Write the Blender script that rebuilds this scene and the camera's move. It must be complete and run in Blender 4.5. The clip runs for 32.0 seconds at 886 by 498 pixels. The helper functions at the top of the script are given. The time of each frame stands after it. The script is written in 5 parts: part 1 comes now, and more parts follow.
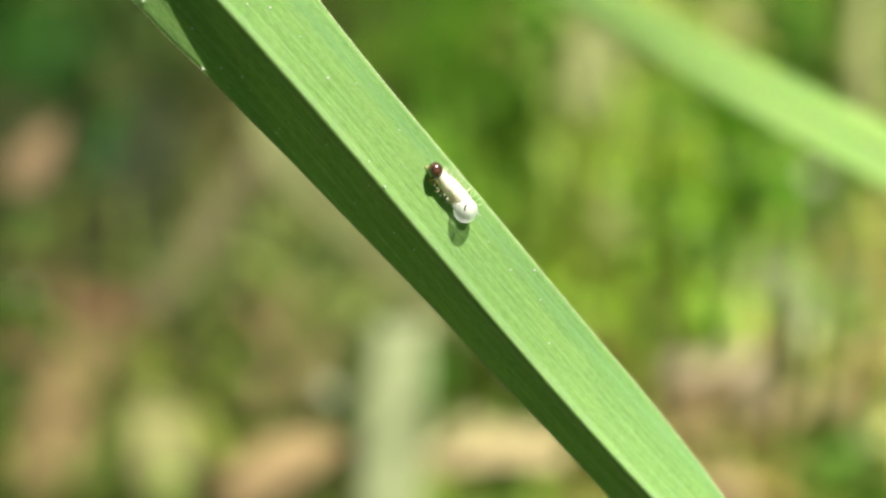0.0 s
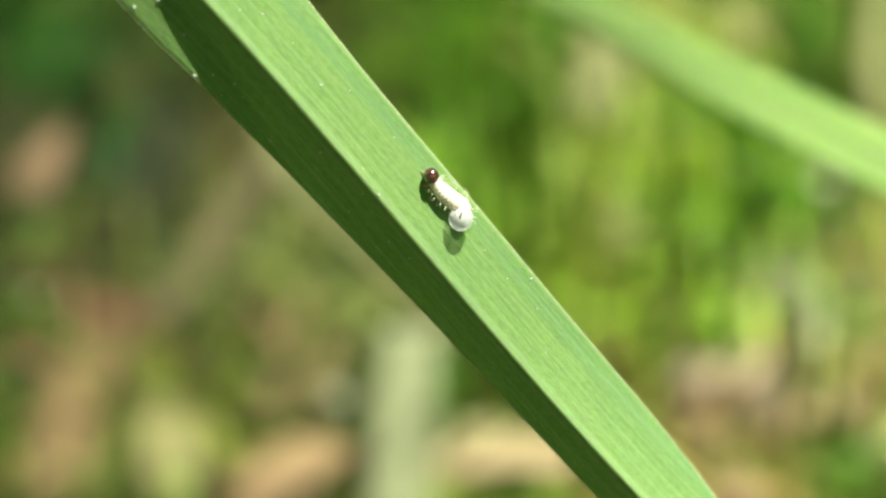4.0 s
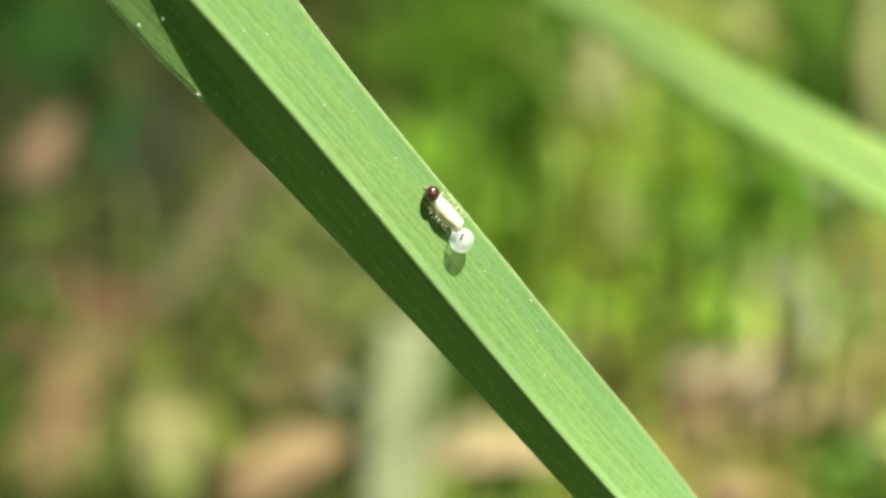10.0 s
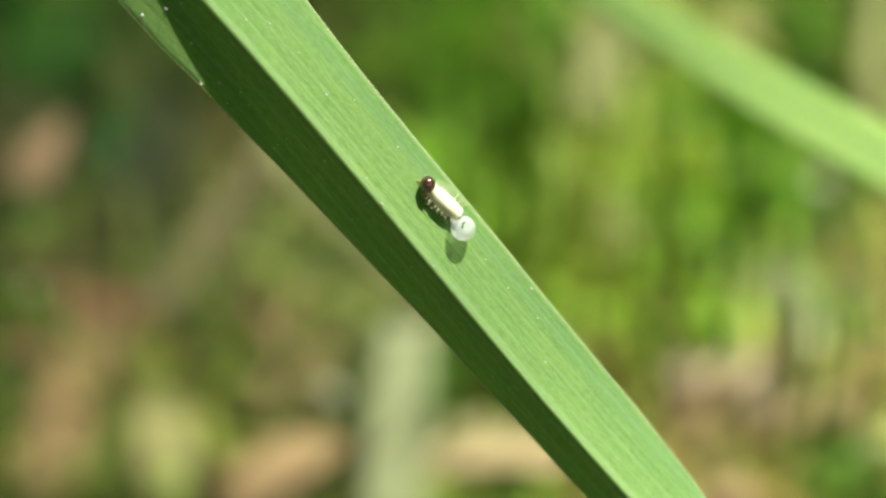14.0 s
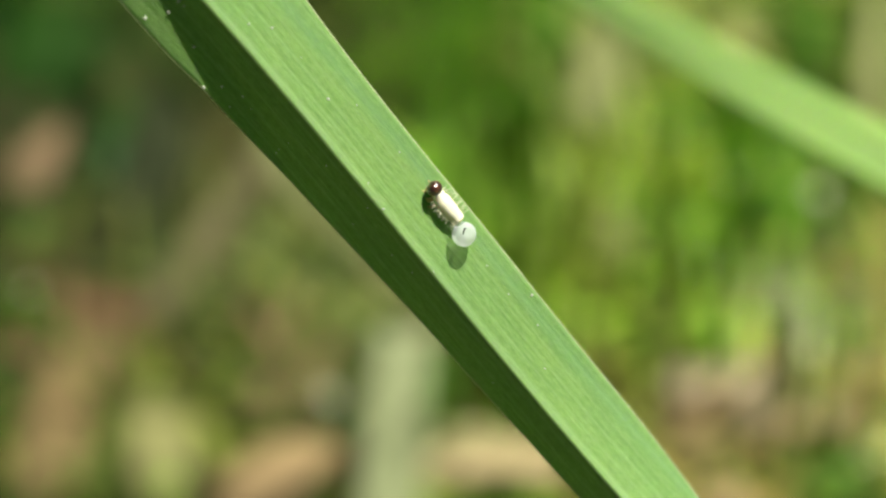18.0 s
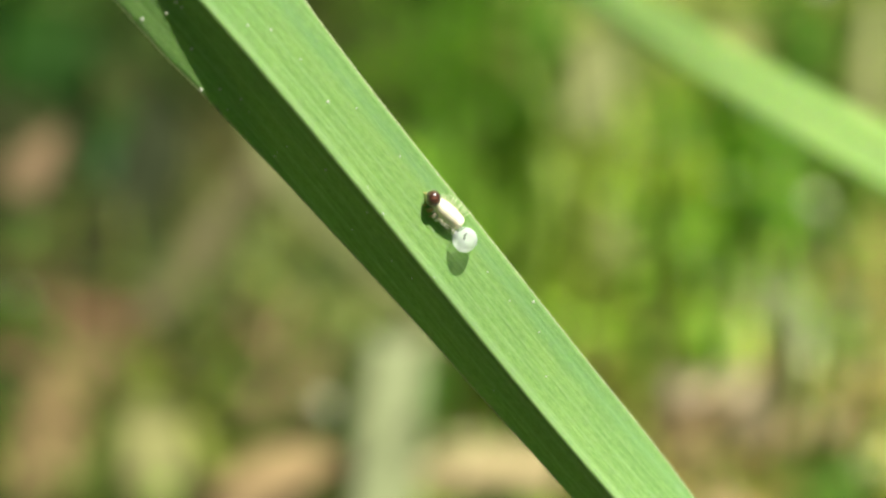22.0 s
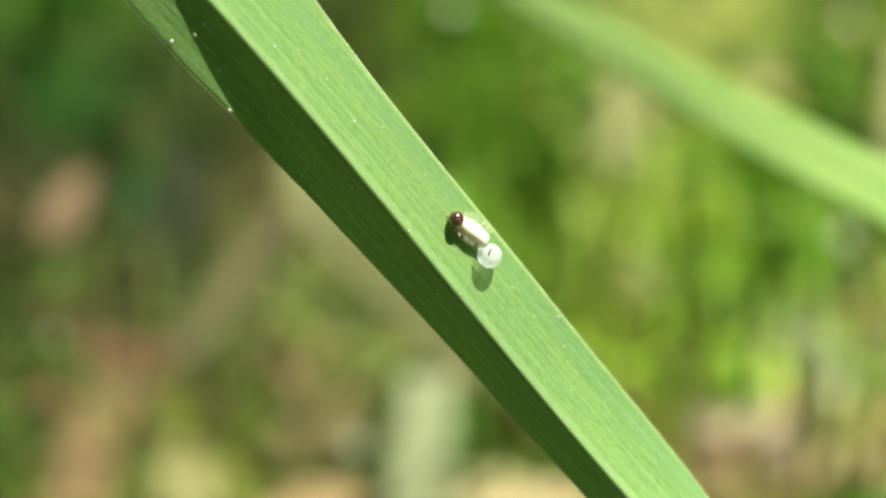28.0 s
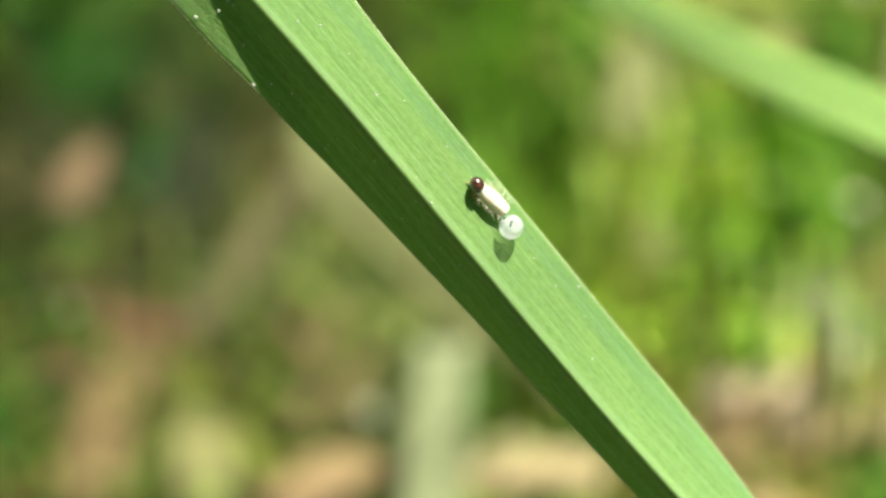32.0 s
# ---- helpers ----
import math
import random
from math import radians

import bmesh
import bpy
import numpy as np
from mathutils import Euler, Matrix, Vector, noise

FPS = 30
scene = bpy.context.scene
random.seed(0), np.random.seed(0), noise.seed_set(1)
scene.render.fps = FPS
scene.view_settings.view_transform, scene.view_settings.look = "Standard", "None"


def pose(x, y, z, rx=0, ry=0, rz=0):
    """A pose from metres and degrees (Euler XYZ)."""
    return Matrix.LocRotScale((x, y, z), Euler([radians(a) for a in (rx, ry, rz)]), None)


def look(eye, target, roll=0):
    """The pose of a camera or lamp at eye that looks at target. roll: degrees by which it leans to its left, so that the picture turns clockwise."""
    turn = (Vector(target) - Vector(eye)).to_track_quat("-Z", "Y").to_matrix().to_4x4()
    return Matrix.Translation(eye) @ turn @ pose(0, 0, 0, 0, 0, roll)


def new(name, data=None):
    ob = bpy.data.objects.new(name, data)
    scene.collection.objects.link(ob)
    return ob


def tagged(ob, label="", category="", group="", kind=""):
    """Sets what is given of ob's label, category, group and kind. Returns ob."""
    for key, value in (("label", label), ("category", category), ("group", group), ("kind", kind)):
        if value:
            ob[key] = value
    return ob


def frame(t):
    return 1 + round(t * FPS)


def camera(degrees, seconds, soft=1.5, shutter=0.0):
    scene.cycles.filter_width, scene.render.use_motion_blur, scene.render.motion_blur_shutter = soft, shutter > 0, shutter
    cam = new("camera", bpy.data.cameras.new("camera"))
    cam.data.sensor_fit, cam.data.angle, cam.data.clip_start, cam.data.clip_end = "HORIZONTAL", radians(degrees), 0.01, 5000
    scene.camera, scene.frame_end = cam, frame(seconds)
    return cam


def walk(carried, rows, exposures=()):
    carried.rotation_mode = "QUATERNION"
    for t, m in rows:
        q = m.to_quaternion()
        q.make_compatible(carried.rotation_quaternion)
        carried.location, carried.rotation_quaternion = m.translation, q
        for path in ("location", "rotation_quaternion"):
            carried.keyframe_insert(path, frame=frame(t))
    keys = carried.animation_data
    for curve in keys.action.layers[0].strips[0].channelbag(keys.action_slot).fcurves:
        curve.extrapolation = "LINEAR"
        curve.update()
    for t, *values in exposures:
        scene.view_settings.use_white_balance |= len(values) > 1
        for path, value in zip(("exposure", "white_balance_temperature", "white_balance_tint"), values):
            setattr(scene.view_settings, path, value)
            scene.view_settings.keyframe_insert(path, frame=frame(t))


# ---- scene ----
cam = camera(20.0, 32.0, soft=2.4)
cam.data.dof.use_dof = True
cam.data.dof.focus_distance = 0.1005
cam.data.dof.aperture_fstop = 37.0

# the hand-held path: seconds, x, y, z in metres, turns in degrees
walk(cam, [
    (0, pose(-0.000757, -0.001223, 0.280012, 50.472, 0.185, -0.503)),
    (0.5, pose(-0.000391, -0.000533, 0.279761, 50.484, 0.078, -0.196)),
    (1, pose(-0.000351, -0.000475, 0.279616, 50.476, 0.226, -0.284)),
    (1.5, pose(-0.000502, -0.000857, 0.280360, 50.486, 0.119, -0.394)),
    (2, pose(-0.000278, -0.001091, 0.279943, 50.499, 0.424, -0.472)),
    (2.5, pose(-0.000636, -0.001627, 0.280500, 50.524, 0.084, -0.431)),
    (3, pose(-0.000772, -0.000859, 0.279474, 50.661, 0.432, -0.529)),
    (3.5, pose(-0.000180, -0.000377, 0.279442, 50.616, 0.423, -0.310)),
    (5.5, pose(0.000164, -0.000009, 0.279537, 50.479, 0.431, -0.244)),
    (6, pose(0.000271, 0.000265, 0.279800, 50.518, 0.240, -0.010)),
    (6.5, pose(0.000104, 0.000352, 0.279160, 50.456, 0.324, -0.168)),
    (7, pose(0.000139, -0.000023, 0.280404, 50.505, -0.096, 0.123)),
    (7.5, pose(0.000264, 0.000340, 0.280470, 50.343, -0.173, 0.238)),
    (8, pose(0.000252, 0.000058, 0.280791, 50.387, -0.378, 0.239)),
    (8.5, pose(0.000185, 0.000078, 0.280742, 50.351, -0.247, 0.239)),
    (9, pose(0.000016, 0.000120, 0.280453, 50.281, -0.266, 0.171)),
    (9.5, pose(0.000012, -0.000210, 0.281247, 50.167, -0.100, 0.245)),
    (10, pose(-0.000050, 0.000556, 0.280706, 50.196, -0.255, 0.256)),
    (10.5, pose(-0.000038, 0.001074, 0.280190, 50.220, -0.457, 0.364)),
    (11, pose(0.000116, 0.000543, 0.280977, 50.144, -0.314, 0.299)),
    (11.5, pose(-0.000164, 0.000510, 0.280541, 50.185, -0.362, 0.131)),
    (12, pose(0.000149, 0.000557, 0.279937, 50.204, -0.174, 0.148)),
    (12.5, pose(0.000015, 0.000456, 0.280045, 50.012, 0.019, -0.002)),
    (13, pose(0.000002, -0.000051, 0.280029, 50.007, -0.061, 0.050)),
    (13.5, pose(-0.000023, -0.000513, 0.280547, 50.161, -0.120, 0.151)),
    (14, pose(-0.000299, -0.000549, 0.280559, 50.388, -0.203, 0.068)),
    (14.5, pose(-0.000068, 0.000049, 0.281119, 50.160, -0.233, 0.271)),
    (16.5, pose(-0.000288, -0.000965, 0.281233, 50.424, -0.347, 0.216)),
    (17, pose(-0.000418, -0.000148, 0.280370, 50.546, -0.526, 0.253)),
    (17.5, pose(-0.000590, -0.000556, 0.280558, 50.461, -0.457, 0.164)),
    (18, pose(-0.000457, -0.000531, 0.280467, 50.552, -0.625, 0.325)),
    (18.5, pose(-0.000383, -0.000110, 0.280193, 50.588, -0.672, 0.351)),
    (19, pose(-0.000799, -0.000630, 0.280146, 50.534, -0.472, 0.044)),
    (19.5, pose(-0.000658, -0.000477, 0.280233, 50.531, -0.449, 0.106)),
    (20, pose(-0.000378, -0.000632, 0.280373, 50.591, -0.528, 0.333)),
    (20.5, pose(-0.000745, -0.000014, 0.280418, 50.602, -0.878, 0.446)),
    (21, pose(-0.001082, -0.000177, 0.279512, 50.785, -0.789, 0.102)),
    (21.5, pose(-0.000740, -0.000226, 0.279598, 50.727, -0.553, 0.175)),
    (22, pose(-0.000689, 0.000517, 0.279508, 50.721, -0.862, 0.358)),
    (22.5, pose(-0.000522, -0.000311, 0.280062, 50.878, -0.743, 0.324)),
    (23, pose(-0.000355, 0.000103, 0.279801, 50.686, -0.602, 0.256)),
    (23.5, pose(-0.000299, 0.000269, 0.280307, 50.380, -0.609, 0.351)),
    (24, pose(-0.000323, -0.000690, 0.279949, 50.354, -0.615, 0.183)),
    (24.5, pose(-0.000142, -0.001129, 0.279810, 50.286, -0.514, 0.296)),
    (25, pose(-0.000066, -0.001215, 0.279845, 50.979, -0.512, 0.500)),
    (25.5, pose(-0.000281, -0.001161, 0.279492, 51.387, -0.182, 0.229)),
    (27.5, pose(-0.000910, -0.001720, 0.279536, 51.783, -0.109, 0.293)),
    (28, pose(-0.000492, -0.001555, 0.279686, 51.754, -0.105, 0.620)),
    (28.5, pose(-0.000538, -0.001932, 0.280066, 51.693, 0.139, 0.523)),
    (29, pose(-0.000855, -0.001798, 0.280647, 51.589, -0.081, 0.650)),
    (29.5, pose(-0.000707, -0.001115, 0.280619, 51.293, -0.037, 0.673)),
    (30, pose(-0.000523, -0.001426, 0.280538, 50.993, 0.114, 0.822)),
    (30.5, pose(-0.000466, -0.001505, 0.280463, 51.005, 0.095, 0.902)),
    (31, pose(-0.000895, -0.001469, 0.280059, 51.046, 0.017, 0.717)),
    (31.5, pose(-0.000898, -0.001719, 0.280404, 51.022, 0.147, 0.701)),
    (32, pose(-0.000932, -0.002328, 0.280611, 50.968, 0.396, 0.546)),
], [(0, 1.13, 6300, 11), (7, 1.08, 6300, 11), (13, 0.98, 6300, 11), (18, 0.78, 6300, 11), (20, 0.94, 6300, 11), (25, 1.03, 6300, 11), (29, 1.12, 6300, 11), (32, 1.13, 6300, 11)])

# ---- light ----
SUN = Vector((0.33, 0.125, 0.927)).normalized()
sun = new("sun", bpy.data.lights.new("sun", "SUN"))
sun.data.energy, sun.data.angle, sun.data.color = 6.1, radians(0.53), (1.0, 0.95, 0.82)
sun.matrix_world = look(SUN * 3.0, (0, 0, 0))
world = bpy.data.worlds.new("sky")
scene.world = world
world.use_nodes = True
wn, wl = world.node_tree.nodes, world.node_tree.links
sky = wn.new("ShaderNodeTexSky")
sky.sky_type, sky.sun_disc = "NISHITA", False
sky.sun_elevation = math.asin(SUN.z)
sky.sun_rotation = math.atan2(SUN.x, SUN.y)
wl.new(sky.outputs[0], wn["Background"].inputs[0])
wn["Background"].inputs[1].default_value = 0.009

# ---- materials ----


def material(name):
    m = bpy.data.materials.new(name)
    m.use_nodes = True
    nodes, links = m.node_tree.nodes, m.node_tree.links
    return m, nodes, links, nodes["Principled BSDF"], nodes["Material Output"]


def ramp(nodes, links, source, stops):
    r = nodes.new("ShaderNodeValToRGB")
    while len(r.color_ramp.elements) < len(stops):
        r.color_ramp.elements.new(0.5)
    for e, (at, c) in zip(r.color_ramp.elements, stops):
        e.position, e.color = at, (*c, 1)
    links.new(source, r.inputs[0])
    return r.outputs[0]


def mixed(nodes, links, kind, factor, a, b):
    n = nodes.new("ShaderNodeMix")
    n.data_type, n.blend_type = "RGBA", kind
    for socket, value in ((n.inputs[0], factor), (n.inputs[6], a), (n.inputs[7], b)):
        if isinstance(value, (int, float)):
            socket.default_value = value
        elif isinstance(value, tuple):
            socket.default_value = (*value, 1)
        else:
            links.new(value, socket)
    return n.outputs[2]


def scaled(nodes, links, source, scale):
    n = nodes.new("ShaderNodeMapping")
    n.inputs["Scale"].default_value = scale
    links.new(source, n.inputs[0])
    return n.outputs[0]


def noise_of(nodes, links, vector, scale, detail=4.0, rough=0.55):
    n = nodes.new("ShaderNodeTexNoise")
    n.inputs["Scale"].default_value, n.inputs["Detail"].default_value = scale, detail
    n.inputs["Roughness"].default_value = rough
    links.new(vector, n.inputs["Vector"])
    return n.outputs[0]


def through_light(nodes, links, bsdf, out, colour, share):
    """Lets part of the light through a thin leaf."""
    t, mix = nodes.new("ShaderNodeBsdfTranslucent"), nodes.new("ShaderNodeMixShader")
    if isinstance(colour, tuple):
        t.inputs[0].default_value = (*colour, 1)
    else:
        links.new(colour, t.inputs[0])
    mix.inputs[0].default_value = share
    links.new(bsdf.outputs[0], mix.inputs[1])
    links.new(t.outputs[0], mix.inputs[2])
    links.new(mix.outputs[0], out.inputs[0])


def sedge_material(name, dark, light, vein, edge):
    """Ribbed living leaf; the UV map runs in millimetres across and along."""
    m, nodes, links, bsdf, out = material(name)
    uv = nodes.new("ShaderNodeTexCoord").outputs["UV"]
    ribs = noise_of(nodes, links, scaled(nodes, links, uv, (5.5, 0.05, 1)), 1.0, 3.0, 0.6)
    cells = noise_of(nodes, links, scaled(nodes, links, uv, (13.0, 0.35, 1)), 1.0, 3.0, 0.7)
    blotch = noise_of(nodes, links, scaled(nodes, links, uv, (0.7, 0.12, 1)), 1.0, 2.0)
    base = ramp(nodes, links, ribs, [(0.2, dark), (0.75, light)])
    base = mixed(nodes, links, "MULTIPLY", 0.42, base, ramp(nodes, links, cells, [(0.3, (0.72, 0.77, 0.72)), (0.7, (1.1, 1.08, 1.1))]))
    flecks = noise_of(nodes, links, scaled(nodes, links, uv, (9.0, 0.55, 1)), 1.0, 3.0, 0.6)
    base = mixed(nodes, links, "MULTIPLY", 0.8, base, ramp(nodes, links, flecks, [(0.3, (0.84, 0.88, 0.86)), (0.45, (0.97, 0.98, 0.97)), (0.58, (1.0, 1.0, 1.0)), (0.7, (1.22, 1.14, 1.3))]))
    grains = noise_of(nodes, links, scaled(nodes, links, uv, (9.0, 2.6, 1)), 1.0, 4.0, 0.7)
    base = mixed(nodes, links, "MULTIPLY", 0.8, base, ramp(nodes, links, grains, [(0.32, (0.80, 0.84, 0.80)), (0.5, (1.0, 1.0, 1.0)), (0.68, (1.20, 1.14, 1.24))]))
    base = mixed(nodes, links, "MULTIPLY", 0.5, base, ramp(nodes, links, blotch, [(0.3, (0.75, 0.85, 0.9)), (0.7, (1.15, 1.08, 1.0))]))
    wave = nodes.new("ShaderNodeTexWave")
    wave.bands_direction = "X"
    wave.inputs["Scale"].default_value, wave.inputs["Distortion"].default_value = 0.62, 0.35
    wave.inputs["Detail"].default_value = 1.0
    links.new(scaled(nodes, links, uv, (1.0, 0.02, 1)), wave.inputs[0])
    lines = ramp(nodes, links, wave.outputs[1], [(0.86, (0, 0, 0)), (1.0, (1, 1, 1))])
    faint = nodes.new("ShaderNodeMath")
    faint.operation = "MULTIPLY"
    faint.inputs[1].default_value = 0.22
    links.new(lines, faint.inputs[0])
    base = mixed(nodes, links, "MIX", faint.outputs[0], base, vein)
    across = nodes.new("ShaderNodeSeparateXYZ")
    links.new(uv, across.inputs[0])
    span = nodes.new("ShaderNodeMapRange")
    span.inputs["From Min"].default_value, span.inputs["From Max"].default_value = -0.5, 3.5
    links.new(across.outputs[0], span.inputs[0])
    rib = ramp(nodes, links, span.outputs[0], [(0.118, (0, 0, 0)), (0.13, (0.55, 0.55, 0.55)), (0.16, (0.42, 0.42, 0.42)), (0.24, (0, 0, 0))])
    base = mixed(nodes, links, "MIX", rib, base, vein)
    band = ramp(nodes, links, span.outputs[0], [(0.58, (0, 0, 0)), (0.70, (0.5, 0.5, 0.5)), (0.76, (0.3, 0.3, 0.3)), (0.84, (0.05, 0.05, 0.05))])
    base = mixed(nodes, links, "MIX", band, base, edge)
    links.new(base, bsdf.inputs["Base Color"])
    bsdf.inputs["Roughness"].default_value = 0.5
    bsdf.inputs["Specular IOR Level"].default_value = 0.15
    bsdf.inputs["Subsurface Weight"].default_value = 0.6
    bsdf.inputs["Subsurface Radius"].default_value = (0.7, 1.0, 0.35)
    bsdf.inputs["Subsurface Scale"].default_value = 0.0005
    height = nodes.new("ShaderNodeMath")
    height.operation = "ADD"
    links.new(ribs, height.inputs[0])
    links.new(grains, height.inputs[1])
    bump = nodes.new("ShaderNodeBump")
    bump.inputs["Strength"].default_value, bump.inputs["Distance"].default_value = 0.7, 0.00004
    links.new(height.outputs[0], bump.inputs["Height"])
    links.new(bump.outputs[0], bsdf.inputs["Normal"])
    glow = mixed(nodes, links, "MULTIPLY", 1.0, base, (0.85, 1.5, 0.04))
    through_light(nodes, links, bsdf, out, glow, 0.21)
    return m


def underside_material():
    """The thin lower skin of the leaf, dull and letting most light pass."""
    m, nodes, links, bsdf, out = material("sedge_leaf_underside")
    uv = nodes.new("ShaderNodeTexCoord").outputs["UV"]
    ribs = noise_of(nodes, links, scaled(nodes, links, uv, (6.0, 0.05, 1)), 1.0, 3.0, 0.6)
    links.new(ramp(nodes, links, ribs, [(0.3, (0.12, 0.25, 0.06)), (0.7, (0.18, 0.33, 0.09))]), bsdf.inputs["Base Color"])
    bsdf.inputs["Roughness"].default_value = 0.6
    through_light(nodes, links, bsdf, out, ramp(nodes, links, ribs, [(0.3, (0.40, 0.55, 0.08)), (0.7, (0.52, 0.66, 0.12))]), 0.6)
    return m


def plain_material(name, colour, rough=0.6, vary=0.25, scale=900.0, share=0.0, glow=None, spec=0.25):
    """Coloured surface with grain at two sizes and a tint of its own for each object."""
    m, nodes, links, bsdf, out = material(name)
    spot = nodes.new("ShaderNodeTexCoord").outputs["Object"]
    fine = noise_of(nodes, links, spot, scale, 4.0, 0.65)
    wide = noise_of(nodes, links, spot, scale * 0.12, 2.0)
    low, high = tuple(c * (1 - vary) for c in colour), tuple(min(1, c * (1 + vary)) for c in colour)
    base = ramp(nodes, links, fine, [(0.3, low), (0.7, high)])
    base = mixed(nodes, links, "MULTIPLY", 0.6, base, ramp(nodes, links, wide, [(0.3, (0.7, 0.7, 0.72)), (0.7, (1.15, 1.12, 1.05))]))
    links.new(base, bsdf.inputs["Base Color"])
    bsdf.inputs["Roughness"].default_value = rough
    bsdf.inputs["Specular IOR Level"].default_value = spec
    bump = nodes.new("ShaderNodeBump")
    bump.inputs["Strength"].default_value, bump.inputs["Distance"].default_value = 0.4, 0.05 / scale
    links.new(fine, bump.inputs["Height"])
    links.new(bump.outputs[0], bsdf.inputs["Normal"])
    if share:
        through_light(nodes, links, bsdf, out, glow or colour, share)
    return m


def carpet_material(name, stops, share):
    """For scattered blades: a colour for every island, patchy over the ground."""
    m, nodes, links, bsdf, out = material(name)
    chance = nodes.new("ShaderNodeNewGeometry").outputs["Random Per Island"]
    base = ramp(nodes, links, chance, stops)
    spot = nodes.new("ShaderNodeTexCoord").outputs["Object"]
    fine = noise_of(nodes, links, spot, 600.0, 3.0)
    base = mixed(nodes, links, "MULTIPLY", 0.6, base, ramp(nodes, links, fine, [(0.3, (0.7, 0.72, 0.7)), (0.7, (1.15, 1.12, 1.1))]))
    clump = noise_of(nodes, links, spot, 115.0, 2.0, 0.6)
    base = mixed(nodes, links, "MULTIPLY", 1.0, base, ramp(nodes, links, clump, [(0.38, (0.42, 0.55, 0.45)), (0.5, (1.0, 1.04, 1.0)), (0.62, (1.6, 1.5, 1.45))]))
    links.new(base, bsdf.inputs["Base Color"])
    bsdf.inputs["Roughness"].default_value = 0.45
    bsdf.inputs["Specular IOR Level"].default_value = 0.05
    if share:
        through_light(nodes, links, bsdf, out, base, share)
    return m


leaf_mat = sedge_material("sedge_leaf_green", (0.176, 0.310, 0.084), (0.225, 0.378, 0.120), (0.31, 0.47, 0.21), (0.16, 0.31, 0.13))
far_mat = sedge_material("sedge_leaf_bright", (0.200, 0.320, 0.080), (0.245, 0.385, 0.108), (0.26, 0.40, 0.14), (0.20, 0.34, 0.09))
under_mat = underside_material()
rib_mat = plain_material("leaf_rib_pale", (0.23, 0.38, 0.13), 0.5, 0.15, 4000.0, 0.45, (0.36, 0.60, 0.06))
margin_mat = plain_material("leaf_margin_pale", (0.42, 0.51, 0.25), 0.45, 0.2, 4000.0, 0.25)
speck_mat = plain_material("pollen_pale", (0.86, 0.88, 0.78), 0.4, 0.1, 20000.0, 0.45)
nodes, links = speck_mat.node_tree.nodes, speck_mat.node_tree.links
clear, blend = nodes.new("ShaderNodeBsdfTransparent"), nodes.new("ShaderNodeMixShader")
blend.inputs[0].default_value = 0.35
links.new(nodes["Material Output"].inputs[0].links[0].from_socket, blend.inputs[1])
links.new(clear.outputs[0], blend.inputs[2])
links.new(blend.outputs[0], nodes["Material Output"].inputs[0])
GREENS = {
    # darkened green: the shade on these blades is part of the colour
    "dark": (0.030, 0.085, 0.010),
    "green": (0.110, 0.250, 0.030),
    "bright": (0.240, 0.460, 0.045),
    "olive": (0.220, 0.260, 0.050),
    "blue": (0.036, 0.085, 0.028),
    "lime": (0.350, 0.410, 0.070),
    "pale": (0.300, 0.345, 0.180),
    # darker still, painted shade for the leaves of the shadowed corner
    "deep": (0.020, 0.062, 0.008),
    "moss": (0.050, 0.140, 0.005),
    "glaucous": (0.270, 0.310, 0.170),
}
BROWNS = {
    "tan": (0.205, 0.145, 0.072),
    "rust": (0.110, 0.060, 0.034),
    "orange": (0.240, 0.175, 0.084),
    "amber": (0.370, 0.265, 0.140),
    "cream": (0.430, 0.365, 0.235),
    "straw": (0.400, 0.400, 0.170),
    # leaf colour standing for the shade of a gap
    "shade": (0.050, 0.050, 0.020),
    "hay": (0.400, 0.340, 0.200),
    "grey": (0.26, 0.265, 0.185),
    "brown": (0.175, 0.145, 0.078),
    "pink": (0.140, 0.098, 0.055),
    "buff": (0.094, 0.088, 0.040),
    "bleached": (0.220, 0.240, 0.098),
    "sulphur": (0.185, 0.188, 0.070),
    "sepia": (0.185, 0.155, 0.055),
    "sand": (0.140, 0.104, 0.044),
    "ivory": (0.420, 0.350, 0.180),
    # near black, with the shade put into the leaf colour
    "umber_shade": (0.020, 0.027, 0.010),
    "fawn": (0.290, 0.280, 0.150),
}
LEAF_MATS = {k: plain_material("grass_" + k, c, 0.6, 0.2, 500.0, 0.35, tuple(min(1, v * 1.2) for v in c), 0.08) for k, c in GREENS.items()}
LEAF_MATS.update({k: plain_material("dry_leaf_" + k, c, 0.75, 0.25, 500.0, 0.15, c, 0.1) for k, c in BROWNS.items()})

# ---- building helpers ----


def part(name, bm, mat, parent, label=""):
    """Links a bmesh as one mesh object under a thing or a part."""
    bm.normal_update()
    me = bpy.data.meshes.new(name)
    bm.to_mesh(me)
    bm.free()
    me.polygons.foreach_set("use_smooth", [True] * len(me.polygons))
    me.materials.append(mat)
    ob = new(name, me)
    ob.parent = parent
    return tagged(ob, label)


def empty(name, m, label, category, group="", kind=""):
    ob = new(name)
    ob.empty_display_size = 0.001
    ob.matrix_world = m
    return tagged(ob, label, category, group, kind)


def sheet(bm, grid, uvs=None, closed=False):
    """Faces over a grid of points; with closed, its rows are rings."""
    rows = [[bm.verts.new(p) for p in r] for r in grid]
    layer = bm.loops.layers.uv.verify()
    for i in range(len(rows) - 1):
        n = len(rows[i])
        for j in range(n if closed else n - 1):
            k = (j + 1) % n
            face = bm.faces.new((rows[i][j], rows[i][k], rows[i + 1][k], rows[i + 1][j]))
            if uvs:
                for loop, (a, b) in zip(face.loops, ((i, j), (i, k), (i + 1, k), (i + 1, j))):
                    loop[layer].uv = uvs[a][b]
    return rows


